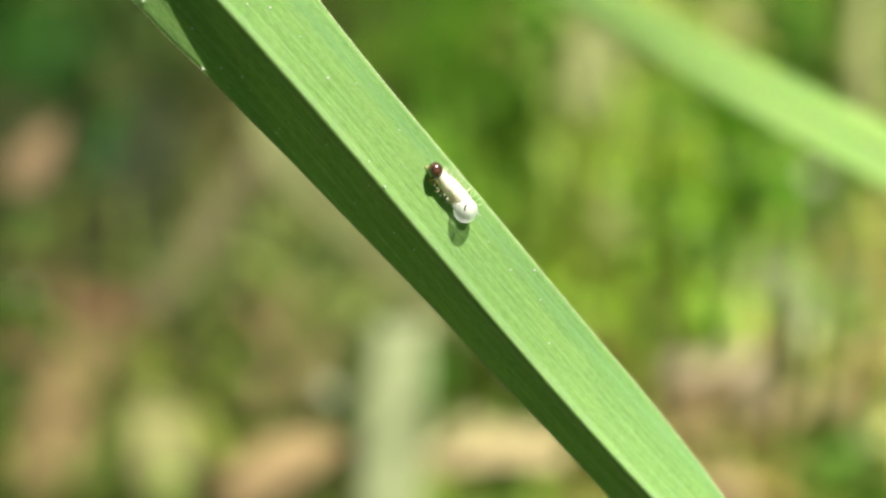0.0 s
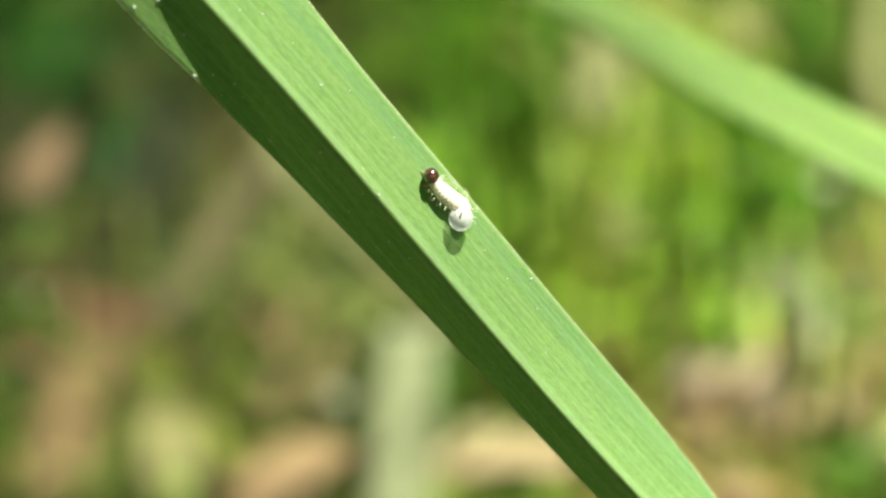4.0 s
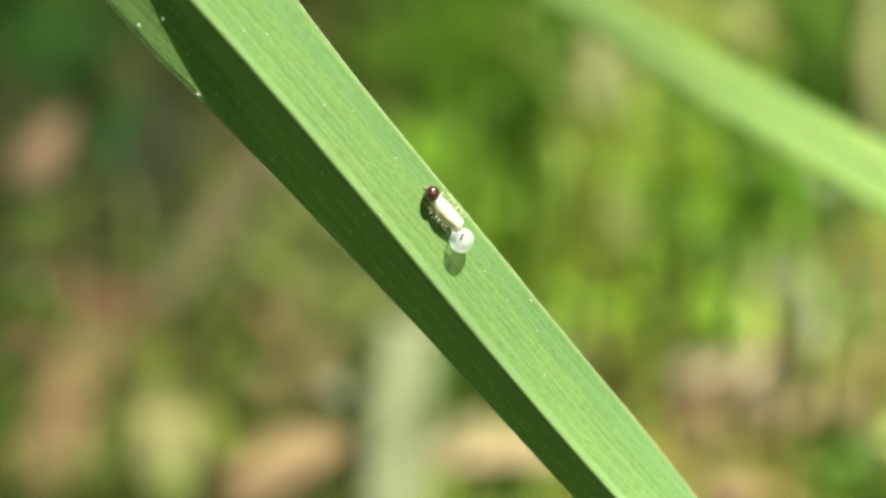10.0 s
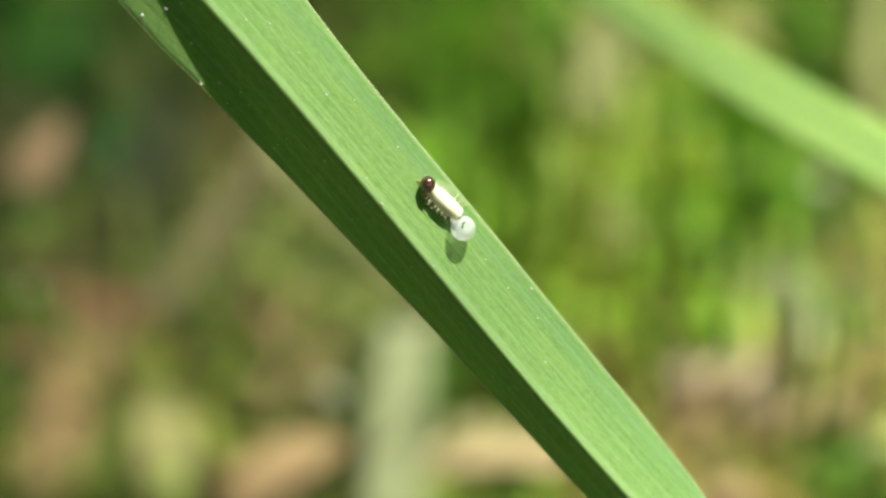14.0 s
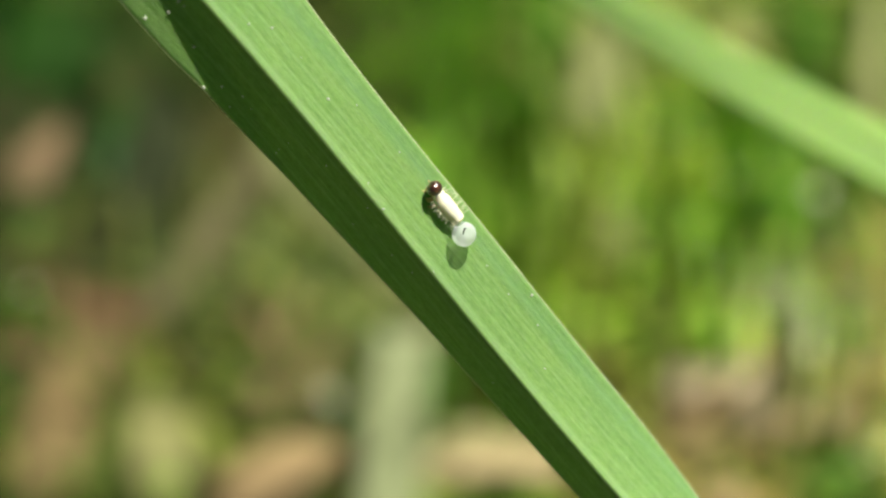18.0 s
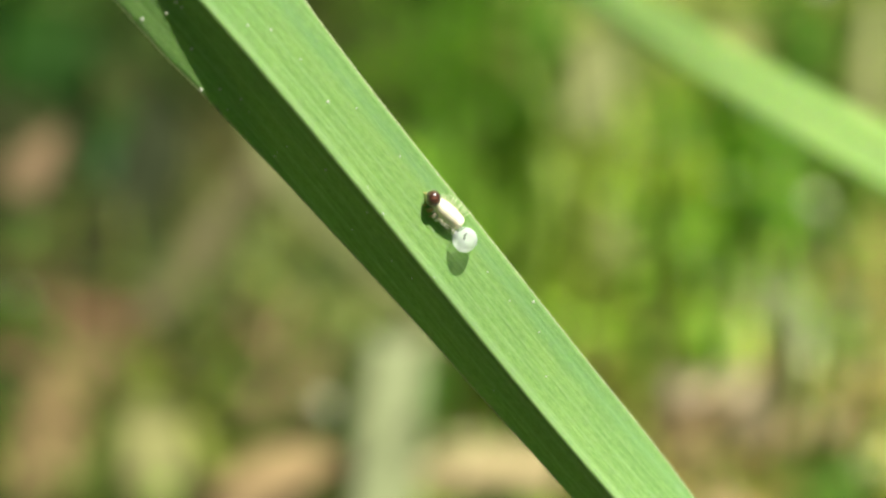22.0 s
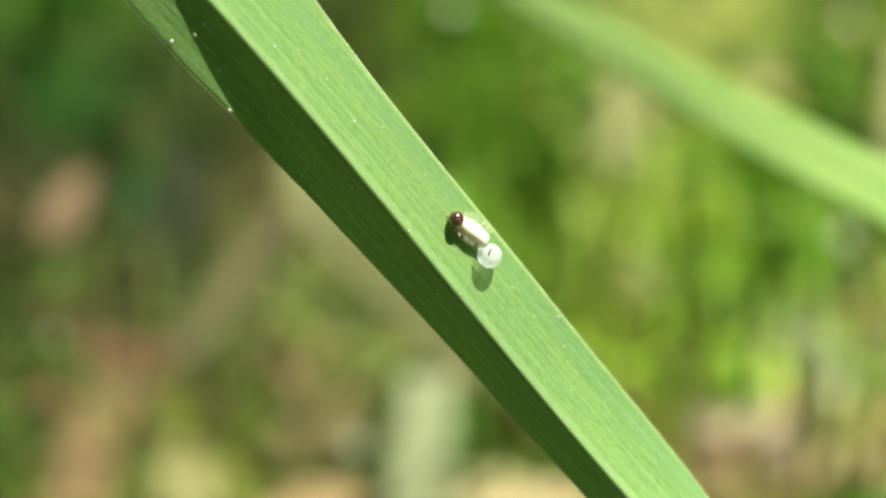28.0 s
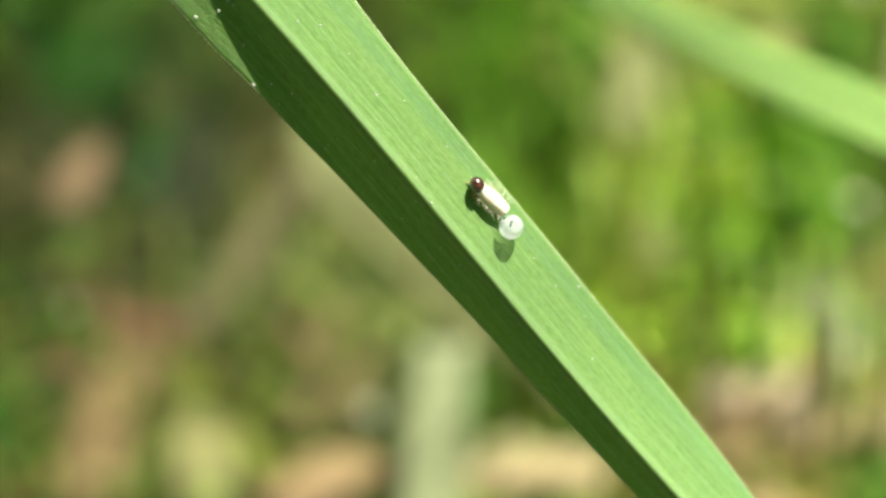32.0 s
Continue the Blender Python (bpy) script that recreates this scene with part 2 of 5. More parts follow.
def ball(bm, at, radii, turn=None, rings=10, sides=14):
    """A closed rounded body about a point."""
    m = turn or Matrix.Identity(3)
    grid = []
    for i in range(1, rings):
        a = math.pi * i / rings
        grid.append([Vector(at) + m @ Vector((radii[0] * math.sin(a) * math.cos(b), radii[1] * math.sin(a) * math.sin(b), radii[2] * math.cos(a)))
                     for b in (2 * math.pi * j / sides for j in range(sides))])
    rows = sheet(bm, grid, closed=True)
    top, low = bm.verts.new(Vector(at) + m @ Vector((0, 0, radii[2]))), bm.verts.new(Vector(at) - m @ Vector((0, 0, radii[2])))
    for j in range(sides):
        bm.faces.new((rows[0][(j + 1) % sides], rows[0][j], top))
        bm.faces.new((rows[-1][j], rows[-1][(j + 1) % sides], low))


def tube(bm, points, radii, sides=5):
    """A closed tapering rod along points."""
    pts = [Vector(p) for p in points]
    grid = []
    for i, p in enumerate(pts):
        d = (pts[min(i + 1, len(pts) - 1)] - pts[max(i - 1, 0)]).normalized()
        a = d.orthogonal().normalized()
        b = d.cross(a)
        grid.append([p + (a * math.cos(t) + b * math.sin(t)) * radii[i] for t in (2 * math.pi * j / sides for j in range(sides))])
    rows = sheet(bm, grid, closed=True)
    bm.faces.new(rows[0][::-1])
    bm.faces.new(rows[-1])


def lerp(a, b, t):
    return a + (b - a) * t


def smooth(t):
    t = min(1.0, max(0.0, t))
    return t * t * (3 - 2 * t)


# ---- ground ----
g, nodes, links, bsdf, out = material("forest_soil")
spot = nodes.new("ShaderNodeTexCoord").outputs["Object"]
crumbs = noise_of(nodes, links, spot, 260.0, 6.0, 0.7)
patch = noise_of(nodes, links, spot, 22.0, 4.0, 0.6)
soil = ramp(nodes, links, crumbs, [(0.3, (0.055, 0.04, 0.022)), (0.55, (0.14, 0.105, 0.055)), (0.75, (0.26, 0.20, 0.11))])
moss = ramp(nodes, links, crumbs, [(0.3, (0.04, 0.08, 0.015)), (0.7, (0.13, 0.19, 0.04))])
links.new(mixed(nodes, links, "MIX", ramp(nodes, links, patch, [(0.42, (0, 0, 0)), (0.58, (1, 1, 1))]), soil, moss), bsdf.inputs["Base Color"])
bsdf.inputs["Roughness"].default_value = 0.9
bump = nodes.new("ShaderNodeBump")
bump.inputs["Strength"].default_value, bump.inputs["Distance"].default_value = 0.8, 0.002
links.new(crumbs, bump.inputs["Height"])
links.new(bump.outputs[0], bsdf.inputs["Normal"])


def ground():
    bm = bmesh.new()
    cuts = [-900, -60, -8, -2] + [-1 + 0.04 * i for i in range(51)] + [2, 8, 60, 900]
    grid = []
    for y in cuts:
        grid.append([Vector((x, y, 0.006 * noise.noise(Vector((x * 9, y * 9, 0))) - 0.004 if abs(x) < 1.5 and abs(y) < 1.5 else -0.004)) for x in cuts])
    sheet(bm, grid)
    ob = part("ground", bm, g, None)
    tagged(ob, "brown woodland soil with mossy patches and litter", "ground", kind="structure")


ground()

# ---- the folded sedge leaf in focus ----
# millimetres along (s) and across (n); the keel faces the camera
LO = Vector((0.00061, 0.0776, 0.21691))
LA, LN, LB = Vector((0.6213, -0.2408, -0.7457)), Vector((0.76, 0.4168, 0.4987)), Vector((0.1907, -0.8765, 0.4419))


def held(s):
    return max(-17.0, min(18.0, s))


def keel_at(s):
    h = held(s)
    return -1.9607 - 0.01238 * h + 0.0001141 * h * h + 0.00008 * h ** 3


def margin_at(s, side):
    h = held(s)
    if side > 0:
        return 0.8892 - 0.13 * math.exp(-((h - 7.0) / 5.5) ** 2) + 0.004971 * h + 0.0007765 * h * h - 0.0001333 * h ** 3
    return -3.6271 - 0.09 * smooth((h - 2.0) / 4.0) - 0.05 * smooth((-6.0 - h) / 3.0) - 0.12 * smooth((-10.5 - h) / 3.0) + 0.049017 * h - 0.0000952 * h * h - 0.0000438 * h ** 3


AXIS = []


def leaf_axis():
    """The leaf's line: straight where it rises, bending down to its foot on the ground."""
    at, down = LO + LA * 0.024, Vector((0.16, -0.05, -0.98)).normalized()
    s, step = 24.0, 4.0
    AXIS.append((s, at.copy(), LA.copy()))
    while at.z > -0.002:
        d = LA.lerp(down, smooth((s - 24) / 160)).normalized()
        at = at + d * step / 1000
        s += step
        AXIS.append((s, at.copy(), d.copy()))


leaf_axis()


def leaf_frame(s):
    if s <= 24:
        return LO + LA * (s / 1000), LN, LB
    i = min(len(AXIS) - 1, int(round((s - 24) / 4)))
    at, d = AXIS[i][1], AXIS[i][2]
    n = (LN - d * LN.dot(d)).normalized()
    return at, n, d.cross(n) * (1 if d.cross(n).dot(LB) > 0 else -1)


ROUND = 0.13


def fold(s, u):
    """Height of the surface over the leaf's middle plane, u from -1 (shaded margin) over 0 (keel) to 1; the keel is rounded."""
    top = 0.19
    lean = 0.42 + 0.34 * smooth((s - 2.0) / 13.0) + 0.04 * smooth((-4.0 - s) / 8.0)
    if u >= 0:
        w = margin_at(s, 1) - keel_at(s)
        x, h = w * u, top - w * (lean * u - 0.05 * u * u)
    else:
        w = keel_at(s) - margin_at(s, -1)
        turn = 0.44 + (s + 10.9) * (0.045 if s < -10.9 else 0.12)
        x, h, n = w * u, top, 24
        for i in range(n):
            v = -u * (i + 0.5) / n
            h += w * u / n * lerp(0.95, 0.14, smooth((v - turn + 0.03) / 0.20 + 0.5))
    if abs(x) < ROUND:
        straight, k = 0.95 * x if x < 0 else -lean * x, (lean + 0.95) / 4
        h += -k / ROUND * x * x + (0.95 - lean) / 2 * x - k * ROUND - straight
    return h


def leaf_point(s, u, lift=0.0):
    at, n, b = leaf_frame(s)
    end = margin_at(s, 1 if u >= 0 else -1)
    tip = 1.0 if s > -26 else max(0.02, 1 - ((-26 - s) / 30) ** 2)
    across = lerp(keel_at(s), end, abs(u)) * tip + (1 - tip) * -1.9
    return at + n * (across / 1000) + b * ((fold(s, u) * tip + lift) / 1000), across


STATIONS = [-55 + 1.5 * i for i in range(22)] + [-22 + 0.5 * i for i in range(88)] + [22 + 4 * i for i in range(1, 200) if 22 + 4 * i < AXIS[-1][0]]


def leaf_half(parent, side, label):
    bm = bmesh.new()
    us = [side * v for v in (0, 0.012, 0.024, 0.036, 0.05, 0.065, 0.085, 0.11, 0.15)] + [side * i / 20 for i in range(4, 21)]
    top, uvt = [], []
    for s in STATIONS:
        pts = [leaf_point(s, u) for u in us]
        low = [leaf_point(s, u, -0.14 - 0.08 * (1 - abs(u)))[0] for u in us[::-1]]
        top.append([p for p, a in pts] + low)
        uvt.append([(a - keel_at(s), s) for p, a in pts] + [(a - keel_at(s) + 9 * side, s) for p, a in pts[::-1]])
    rows = sheet(bm, top, uvt, closed=True)
    bm.faces.new(rows[0])
    bm.faces.new(rows[-1])
    bmesh.ops.recalc_face_normals(bm, faces=bm.faces)
    half = part("leaf_half", bm, leaf_mat, parent, label)
    half.data.materials.append(under_mat)
    n = len(us)
    for f in half.data.polygons:
        if len(f.vertices) == 4 and all(v % (2 * n) >= n for v in f.vertices):
            f.material_index = 1
    return half


def sedge_leaf():
    thing = empty("sedge_leaf", Matrix.Identity(4), "long green keeled sedge leaf rising from the ground in sunlight", "leaf")
    leaf_half(thing, 1, "sunlit half of the leaf")
    leaf_half(thing, -1, "shaded half of the leaf")
    seen = [s for s in STATIONS if -40 < s < 40]
    bm = bmesh.new()
    grid = []
    for s in seen:
        ring = [leaf_point(s, (0.05 if k > 0 else 0.035) * k / 4, -0.006 + 0.012 * (1 - (k / 4) ** 2))[0] for k in range(-4, 5)]
        grid.append(ring + [leaf_point(s, (0.05 if k > 0 else 0.035) * k / 4, -0.05)[0] for k in range(4, -5, -1)])
    sheet(bm, grid, closed=True)
    bmesh.ops.recalc_face_normals(bm, faces=bm.faces)
    part("midrib", bm, rib_mat, thing, "pale raised midrib")
    for u in (-1, 1):
        bm = bmesh.new()
        tube(bm, [leaf_point(s, u, -0.03)[0] for s in seen], [0.000036] * len(seen), 5)
        part("leaf_margin", bm, margin_mat, thing, "pale rough edge of the leaf")
    rnd = random.Random(5)
    for u in (-1, 1):
        bm = bmesh.new()
        s = -24.0
        while s < 22:
            p, a = leaf_point(s, u, -0.05)
            q = p + (LN * u * rnd.uniform(0.05, 0.085) - LA * rnd.uniform(0.05, 0.11) * 1.3) / 1000
            tube(bm, [p, (p + q) / 2, q], [0.000035, 0.000025, 0.000006], 4)
            s += rnd.uniform(0.16, 0.34)
        tagged(part("margin_teeth", bm, margin_mat, thing, "tiny pale saw teeth"), kind="stuff")


sedge_leaf()


def speck(s, u, size, tall=1.0):
    """A pale grain lying on the leaf."""
    p, _ = leaf_point(s, u, size * 0.25)
    bm = bmesh.new()
    rnd = random.Random(int(s * 977 + u * 331))
    ball(bm, (0, 0, 0), (size * rnd.uniform(0.4, 0.6) / 1000, size * rnd.uniform(0.35, 0.55) / 1000, size * 0.45 * tall / 1000), None, 5, 7)
    for v in bm.verts:
        v.co *= rnd.uniform(0.8, 1.15)
    ob = part("pollen_grain", bm, speck_mat, None)
    ob.matrix_world = Matrix.Translation(p) @ Matrix((LN, LA, LB)).transposed().to_4x4()
    tagged(ob, "tiny pale grain of dust on the leaf", "dust grain", "grains on the leaf")


speck(-11.19, -0.977, 0.160)
speck(4.09, 0.930, 0.130)
speck(-7.76, 0.428, 0.100)
speck(-9.88, -0.878, 0.070)
speck(-7.19, -0.828, 0.080)
speck(-1.12, -0.441, 0.060)
speck(-12.70, -0.615, 0.130)
speck(-3.02, 0.049, 0.110)
speck(1.79, 0.687, 0.060)
speck(-0.08, -0.348, 0.060)
speck(-11.35, 0.438, 0.120)
speck(-12.10, 0.242, 0.100)
speck(-6.78, 0.686, 0.080)
speck(-10.75, -0.738, 0.090)
speck(-9.90, -0.579, 0.090)
speck(-9.28, -0.617, 0.060)
speck(-7.27, -0.739, 0.050)
speck(-7.30, -0.529, 0.060)
speck(-5.75, -0.256, 0.080)
speck(-3.40, -0.171, 0.060)
speck(-3.02, -0.643, 0.070)
speck(5.86, -0.624, 0.060)
speck(0.33, 0.043, 0.060)
speck(-4.20, 0.120, 0.060)
speck(3.32, 0.672, 0.070)
speck(5.18, 0.721, 0.070)
speck(6.73, 0.402, 0.070)
speck(-14.50, -0.294, 0.160)
speck(-14.39, -0.532, 0.120)
speck(-14.20, -0.288, 0.100)
speck(-14.78, -0.883, 0.140)
speck(-9.72, 0.498, 0.060)
speck(-4.18, 0.739, 0.070)
speck(-2.54, 1.000, 0.070)

# ---- egg and caterpillar ----
# a base on the sunlit half: x across, y along, z out of the leaf
LEAN = math.atan(0.36)
EN = (LN * math.cos(LEAN) - LB * math.sin(LEAN)).normalized()
EZ = (LB * math.cos(LEAN) + LN * math.sin(LEAN)).normalized()
SPOT = Matrix((EN, EZ.cross(EN), EZ)).transposed().to_4x4()
SPOT.translation = LO + LB * (fold(0.0, 0.66) / 1000) - EN * 0.000115

shell_mat, nodes, links, bsdf, out = material("egg_shell_pearl")
bsdf.inputs["Base Color"].default_value = (0.80, 0.86, 0.84, 1)
bsdf.inputs["Roughness"].default_value = 0.22
spot = nodes.new("ShaderNodeTexCoord").outputs["Object"]
veil = noise_of(nodes, links, spot, 3500.0, 3.0)
links.new(ramp(nodes, links, veil, [(0.3, (0.84, 0.90, 0.94)), (0.7, (0.95, 0.97, 1.0))]), bsdf.inputs["Base Color"])
glass, mix1 = nodes.new("ShaderNodeBsdfTransparent"), nodes.new("ShaderNodeMixShader")
lucent, mix2 = nodes.new("ShaderNodeBsdfTranslucent"), nodes.new("ShaderNodeMixShader")
lucent.inputs[0].default_value = (0.96, 0.98, 1.0, 1)
mix1.inputs[0].default_value, mix2.inputs[0].default_value = 0.5, 0.56
links.new(bsdf.outputs[0], mix1.inputs[1])
links.new(lucent.outputs[0], mix1.inputs[2])
links.new(mix1.outputs[0], mix2.inputs[1])
links.new(glass.outputs[0], mix2.inputs[2])
links.new(mix2.outputs[0], out.inputs[0])
slit_mat = plain_material("egg_remains_dark", (0.05, 0.055, 0.045), 0.6, 0.3, 20000.0)


def egg():
    """A hollow pearly shell, flattened where it is glued down, bitten open towards the caterpillar."""
    thing = empty("butterfly_egg", SPOT, "hatched pearly white butterfly egg glued to the leaf", "egg")
    bm = bmesh.new()
    r = 0.0005
    hole = Vector((0.25, 0.97, 0.05)).normalized()
    grid = []
    for i in range(21):
        a = math.pi * i / 20
        ring = []
        for j in range(28):
            t = 2 * math.pi * j / 28
            d = Vector((math.sin(a) * math.cos(t), math.sin(a) * math.sin(t), math.cos(a)))
            p = (Vector((0, 0, 1)).rotation_difference(hole) @ d) * r
            # a shallow dimple on the crown, wrinkled towards the bite
            sunk = 0.10 * math.exp(-((p.x / r) ** 2 + (p.y / r - 0.15) ** 2) / 0.09) if p.z > 0 else 0.0
            p.z = max(p.z * (0.95 - sunk), -0.00047) + 0.00047
            ring.append(p * (1 + 0.012 * math.sin(7 * t) * math.exp(-i / 5)))
        grid.append(ring)
    # the bitten rim turns in a little
    lip = [p.lerp(Vector((0, 0, 0.00047)), 0.08) for p in grid[3]]
    sheet(bm, [lip] + grid[3:], closed=True)
    bmesh.ops.remove_doubles(bm, verts=bm.verts, dist=1e-7)
    part("egg_shell", bm, shell_mat, thing)
    bm = bmesh.new()
    tube(bm, [(-0.00020, 0.00015, 0.00088), (-0.00013, 0.00020, 0.00088), (-0.00006, 0.00025, 0.00087), (0.00003, 0.00027, 0.00086), (0.00010, 0.00023, 0.00087)],
         [0.00002, 0.000038, 0.000034, 0.00004, 0.00002], 6)
    part("crack", bm, slit_mat, thing, "dark crack in the shell")


egg()

head_mat, nodes, links, bsdf, out = material("head_capsule_brown")
spot = nodes.new("ShaderNodeTexCoord").outputs["Object"]
stain = noise_of(nodes, links, scaled(nodes, links, spot, (1.0, 0.5, 2.2)), 5200.0, 3.0)
links.new(ramp(nodes, links, stain, [(0.38, (0.014, 0.006, 0.004)), (0.55, (0.045, 0.014, 0.007)), (0.66, (0.16, 0.06, 0.022)), (0.8, (0.34, 0.16, 0.06))]), bsdf.inputs["Base Color"])
bsdf.inputs["Roughness"].default_value = 0.3
bsdf.inputs["Specular IOR Level"].default_value = 0.5
bsdf.inputs["Coat Weight"].default_value = 1.0
bsdf.inputs["Coat IOR"].default_value = 1.55
bsdf.inputs["Coat Roughness"].default_value = 0.2
skin_mat = plain_material("larva_skin_cream", (0.97, 0.93, 0.69), 0.4, 0.03, 9000.0, 0.16, (0.98, 0.94, 0.74), 0.5)
skin = skin_mat.node_tree.nodes["Principled BSDF"]
skin.inputs["Subsurface Weight"].default_value, skin.inputs["Subsurface Scale"].default_value = 0.4, 0.00018
skin.inputs["Subsurface Radius"].default_value = (1.0, 0.85, 0.6)
hair_mat = plain_material("larva_hair_pale", (0.94, 0.91, 0.74), 0.4, 0.1, 20000.0, 0.35)
leg_mat = plain_material("larva_leg_amber", (0.62, 0.46, 0.20), 0.4, 0.25, 20000.0, 0.2)
mouth_mat = plain_material("larva_mouth_amber", (0.42, 0.20, 0.07), 0.35, 0.3, 20000.0)

SEGMENTS = 13
MOVERS = {}


def ring_radius(f):
    """Half the body's width, from the neck (0) to the tail (1), in metres."""
    return 0.000340 * (0.80 + 0.26 * smooth(f / 0.35) - 0.20 * smooth((f - 0.62) / 0.38))


def caterpillar():
    """Head and body rings in pieces; y runs towards the head, z away from the leaf."""
    thing = empty("caterpillar", SPOT, "newly hatched cream caterpillar with a shiny dark head", "caterpillar")
    rnd = random.Random(11)
    bm = bmesh.new()
    ball(bm, (0, 0, 0), (0.00034, 0.00031, 0.00033), None, 18, 26)
    for v in bm.verts:
        # two cheeks with a groove between them, narrowing to the mouth
        low = max(0.0, -v.co.z / 0.00031)
        v.co.x *= 1 - 0.22 * low * low
        front = max(0.0, v.co.y / 0.00027)
        v.co *= 1 - 0.10 * front * math.exp(-(v.co.x / 0.00005) ** 2)
        v.co *= 1 - 0.05 * math.exp(-(v.co.x / 0.00004) ** 2) * max(0.0, v.co.z / 0.00031)
    head = part("head", bm, head_mat, thing, "glossy dark brown head capsule")
    for x in (-0.00009, 0.00009):
        bm = bmesh.new()
        ball(bm, (x, 0.00021, -0.00020), (0.00007, 0.00008, 0.00007), None, 7, 9)
        part("jaw", bm, mouth_mat, head, "amber jaw")
        bm = bmesh.new()
        tube(bm, [(x * 2.0, 0.00018, -0.00016), (x * 2.5, 0.00026, -0.00021), (x * 2.8, 0.00033, -0.00022), (x * 2.9, 0.00038, -0.00021)], [0.000032, 0.000028, 0.00002, 0.000008], 6)
        part("antenna", bm, leg_mat, head, "short pale antenna")
        bm = bmesh.new()
        tube(bm, [(x * 0.6, 0.00016, -0.00026), (x * 0.9, 0.00022, -0.00033), (x * 0.9, 0.00026, -0.00037)], [0.00003, 0.000026, 0.00001], 6)
        part("palp", bm, leg_mat, head, "pale mouth feeler")
    bm = bmesh.new()
    ball(bm, (0, 0.00025, -0.00012), (0.00008, 0.00004, 0.00005), None, 6, 9)
    part("lip_shield", bm, mouth_mat, head, "amber lip plate")
    bm = bmesh.new()
    for k in range(26):
        a, b = rnd.uniform(0, 2 * math.pi), rnd.uniform(0.1, 1.5)
        d = Vector((math.cos(a) * math.sin(b), math.cos(b) * 0.8, math.sin(a) * math.sin(b))).normalized()
        p = Vector((d.x * 0.00031, d.y * 0.00025, d.z * 0.00029))
        tube(bm, [p, p + d * rnd.uniform(0.00006, 0.00012)], [0.000005, 0.000002], 4)
    tagged(part("head_bristles", bm, hair_mat, head, "fine pale bristles"), kind="stuff")
    MOVERS["head"] = head
    for i in range(SEGMENTS):
        f = i / (SEGMENTS - 1)
        r = ring_radius(f)
        bm = bmesh.new()
        grid = []
        for k in range(11):
            a = math.pi * (k + 0.35) / 10.7
            w = math.sin(a) ** (0.30 if i < SEGMENTS - 1 else 0.5)
            at = f + math.cos(a) * 0.00014 / 0.0019
            ring = []
            for j in range(24):
                t = 2 * math.pi * j / 24
                # low warts in rows along the ring
                wart = 1 + 0.045 * max(0.0, math.cos(6 * t + 0.4)) * math.sin(a) ** 4
                q = ring_radius(min(1.0, max(0.0, at))) * w * wart
                ring.append(Vector((q * math.cos(t), -math.cos(a) * 0.000165, q * math.sin(t) * 0.85)))
            grid.append(ring)
        rows = sheet(bm, grid, closed=True)
        bm.faces.new(rows[0])
        bm.faces.new(rows[-1])
        bmesh.ops.recalc_face_normals(bm, faces=bm.faces)
        seg = part("body_ring", bm, skin_mat, thing)
        MOVERS[i] = seg
        bm = bmesh.new()
        for side in (-1, 1):
            for lift in ((-0.35, 0.05) if side < 0 else (-0.3, -0.05, 0.2, 0.5)):
                lift += rnd.uniform(-0.15, 0.15)
                out_by = rnd.uniform(0.00016, 0.00027) * (1.3 if side > 0 else 1.0) * (1.25 if i > SEGMENTS - 4 else 1.0)
                d = Vector((side * math.cos(lift), rnd.uniform(-0.45, 0.35), math.sin(lift))).normalized()
                p = Vector((side * r * math.cos(lift), rnd.uniform(-0.00008, 0.00008), r * math.sin(lift) * 0.95)) * 0.96
                tube(bm, [p, p + d * out_by * 0.8, p + d * out_by], [0.000010, 0.000006, 0.000009] if side < 0 else [0.000007, 0.000004, 0.000006], 4)
        tagged(part("bristles", bm, hair_mat, seg, "club-tipped pale bristles"), kind="stuff")
        if i in (0, 1, 3):
            for side in (-1, 1):
                bm = bmesh.new()
                x = side * r * 0.62
                tube(bm, [(x, 0, -r * 0.6), (x * 1.9, 0.00005, -r * 0.8), (x * 2.3, 0.00011, -r * 1.0), (x * 2.1, 0.00017, -r * 1.25)], [0.00005, 0.000042, 0.00003, 0.00001], 6)
                part("leg", bm, leg_mat, seg, "jointed amber leg")
        if i in (5, 7, 8, 10, 12):
            for side in (-1, 1):
                bm = bmesh.new()
                x = side * r * 0.62
                tube(bm, [(x, 0, -r * 0.5), (x * 1.15, 0, -r * 0.85), (x * 1.2, 0, -r * 1.05)], [0.00008, 0.00006, 0.00004], 7)
                part("proleg", bm, skin_mat, seg)
    return thing


caterpillar()

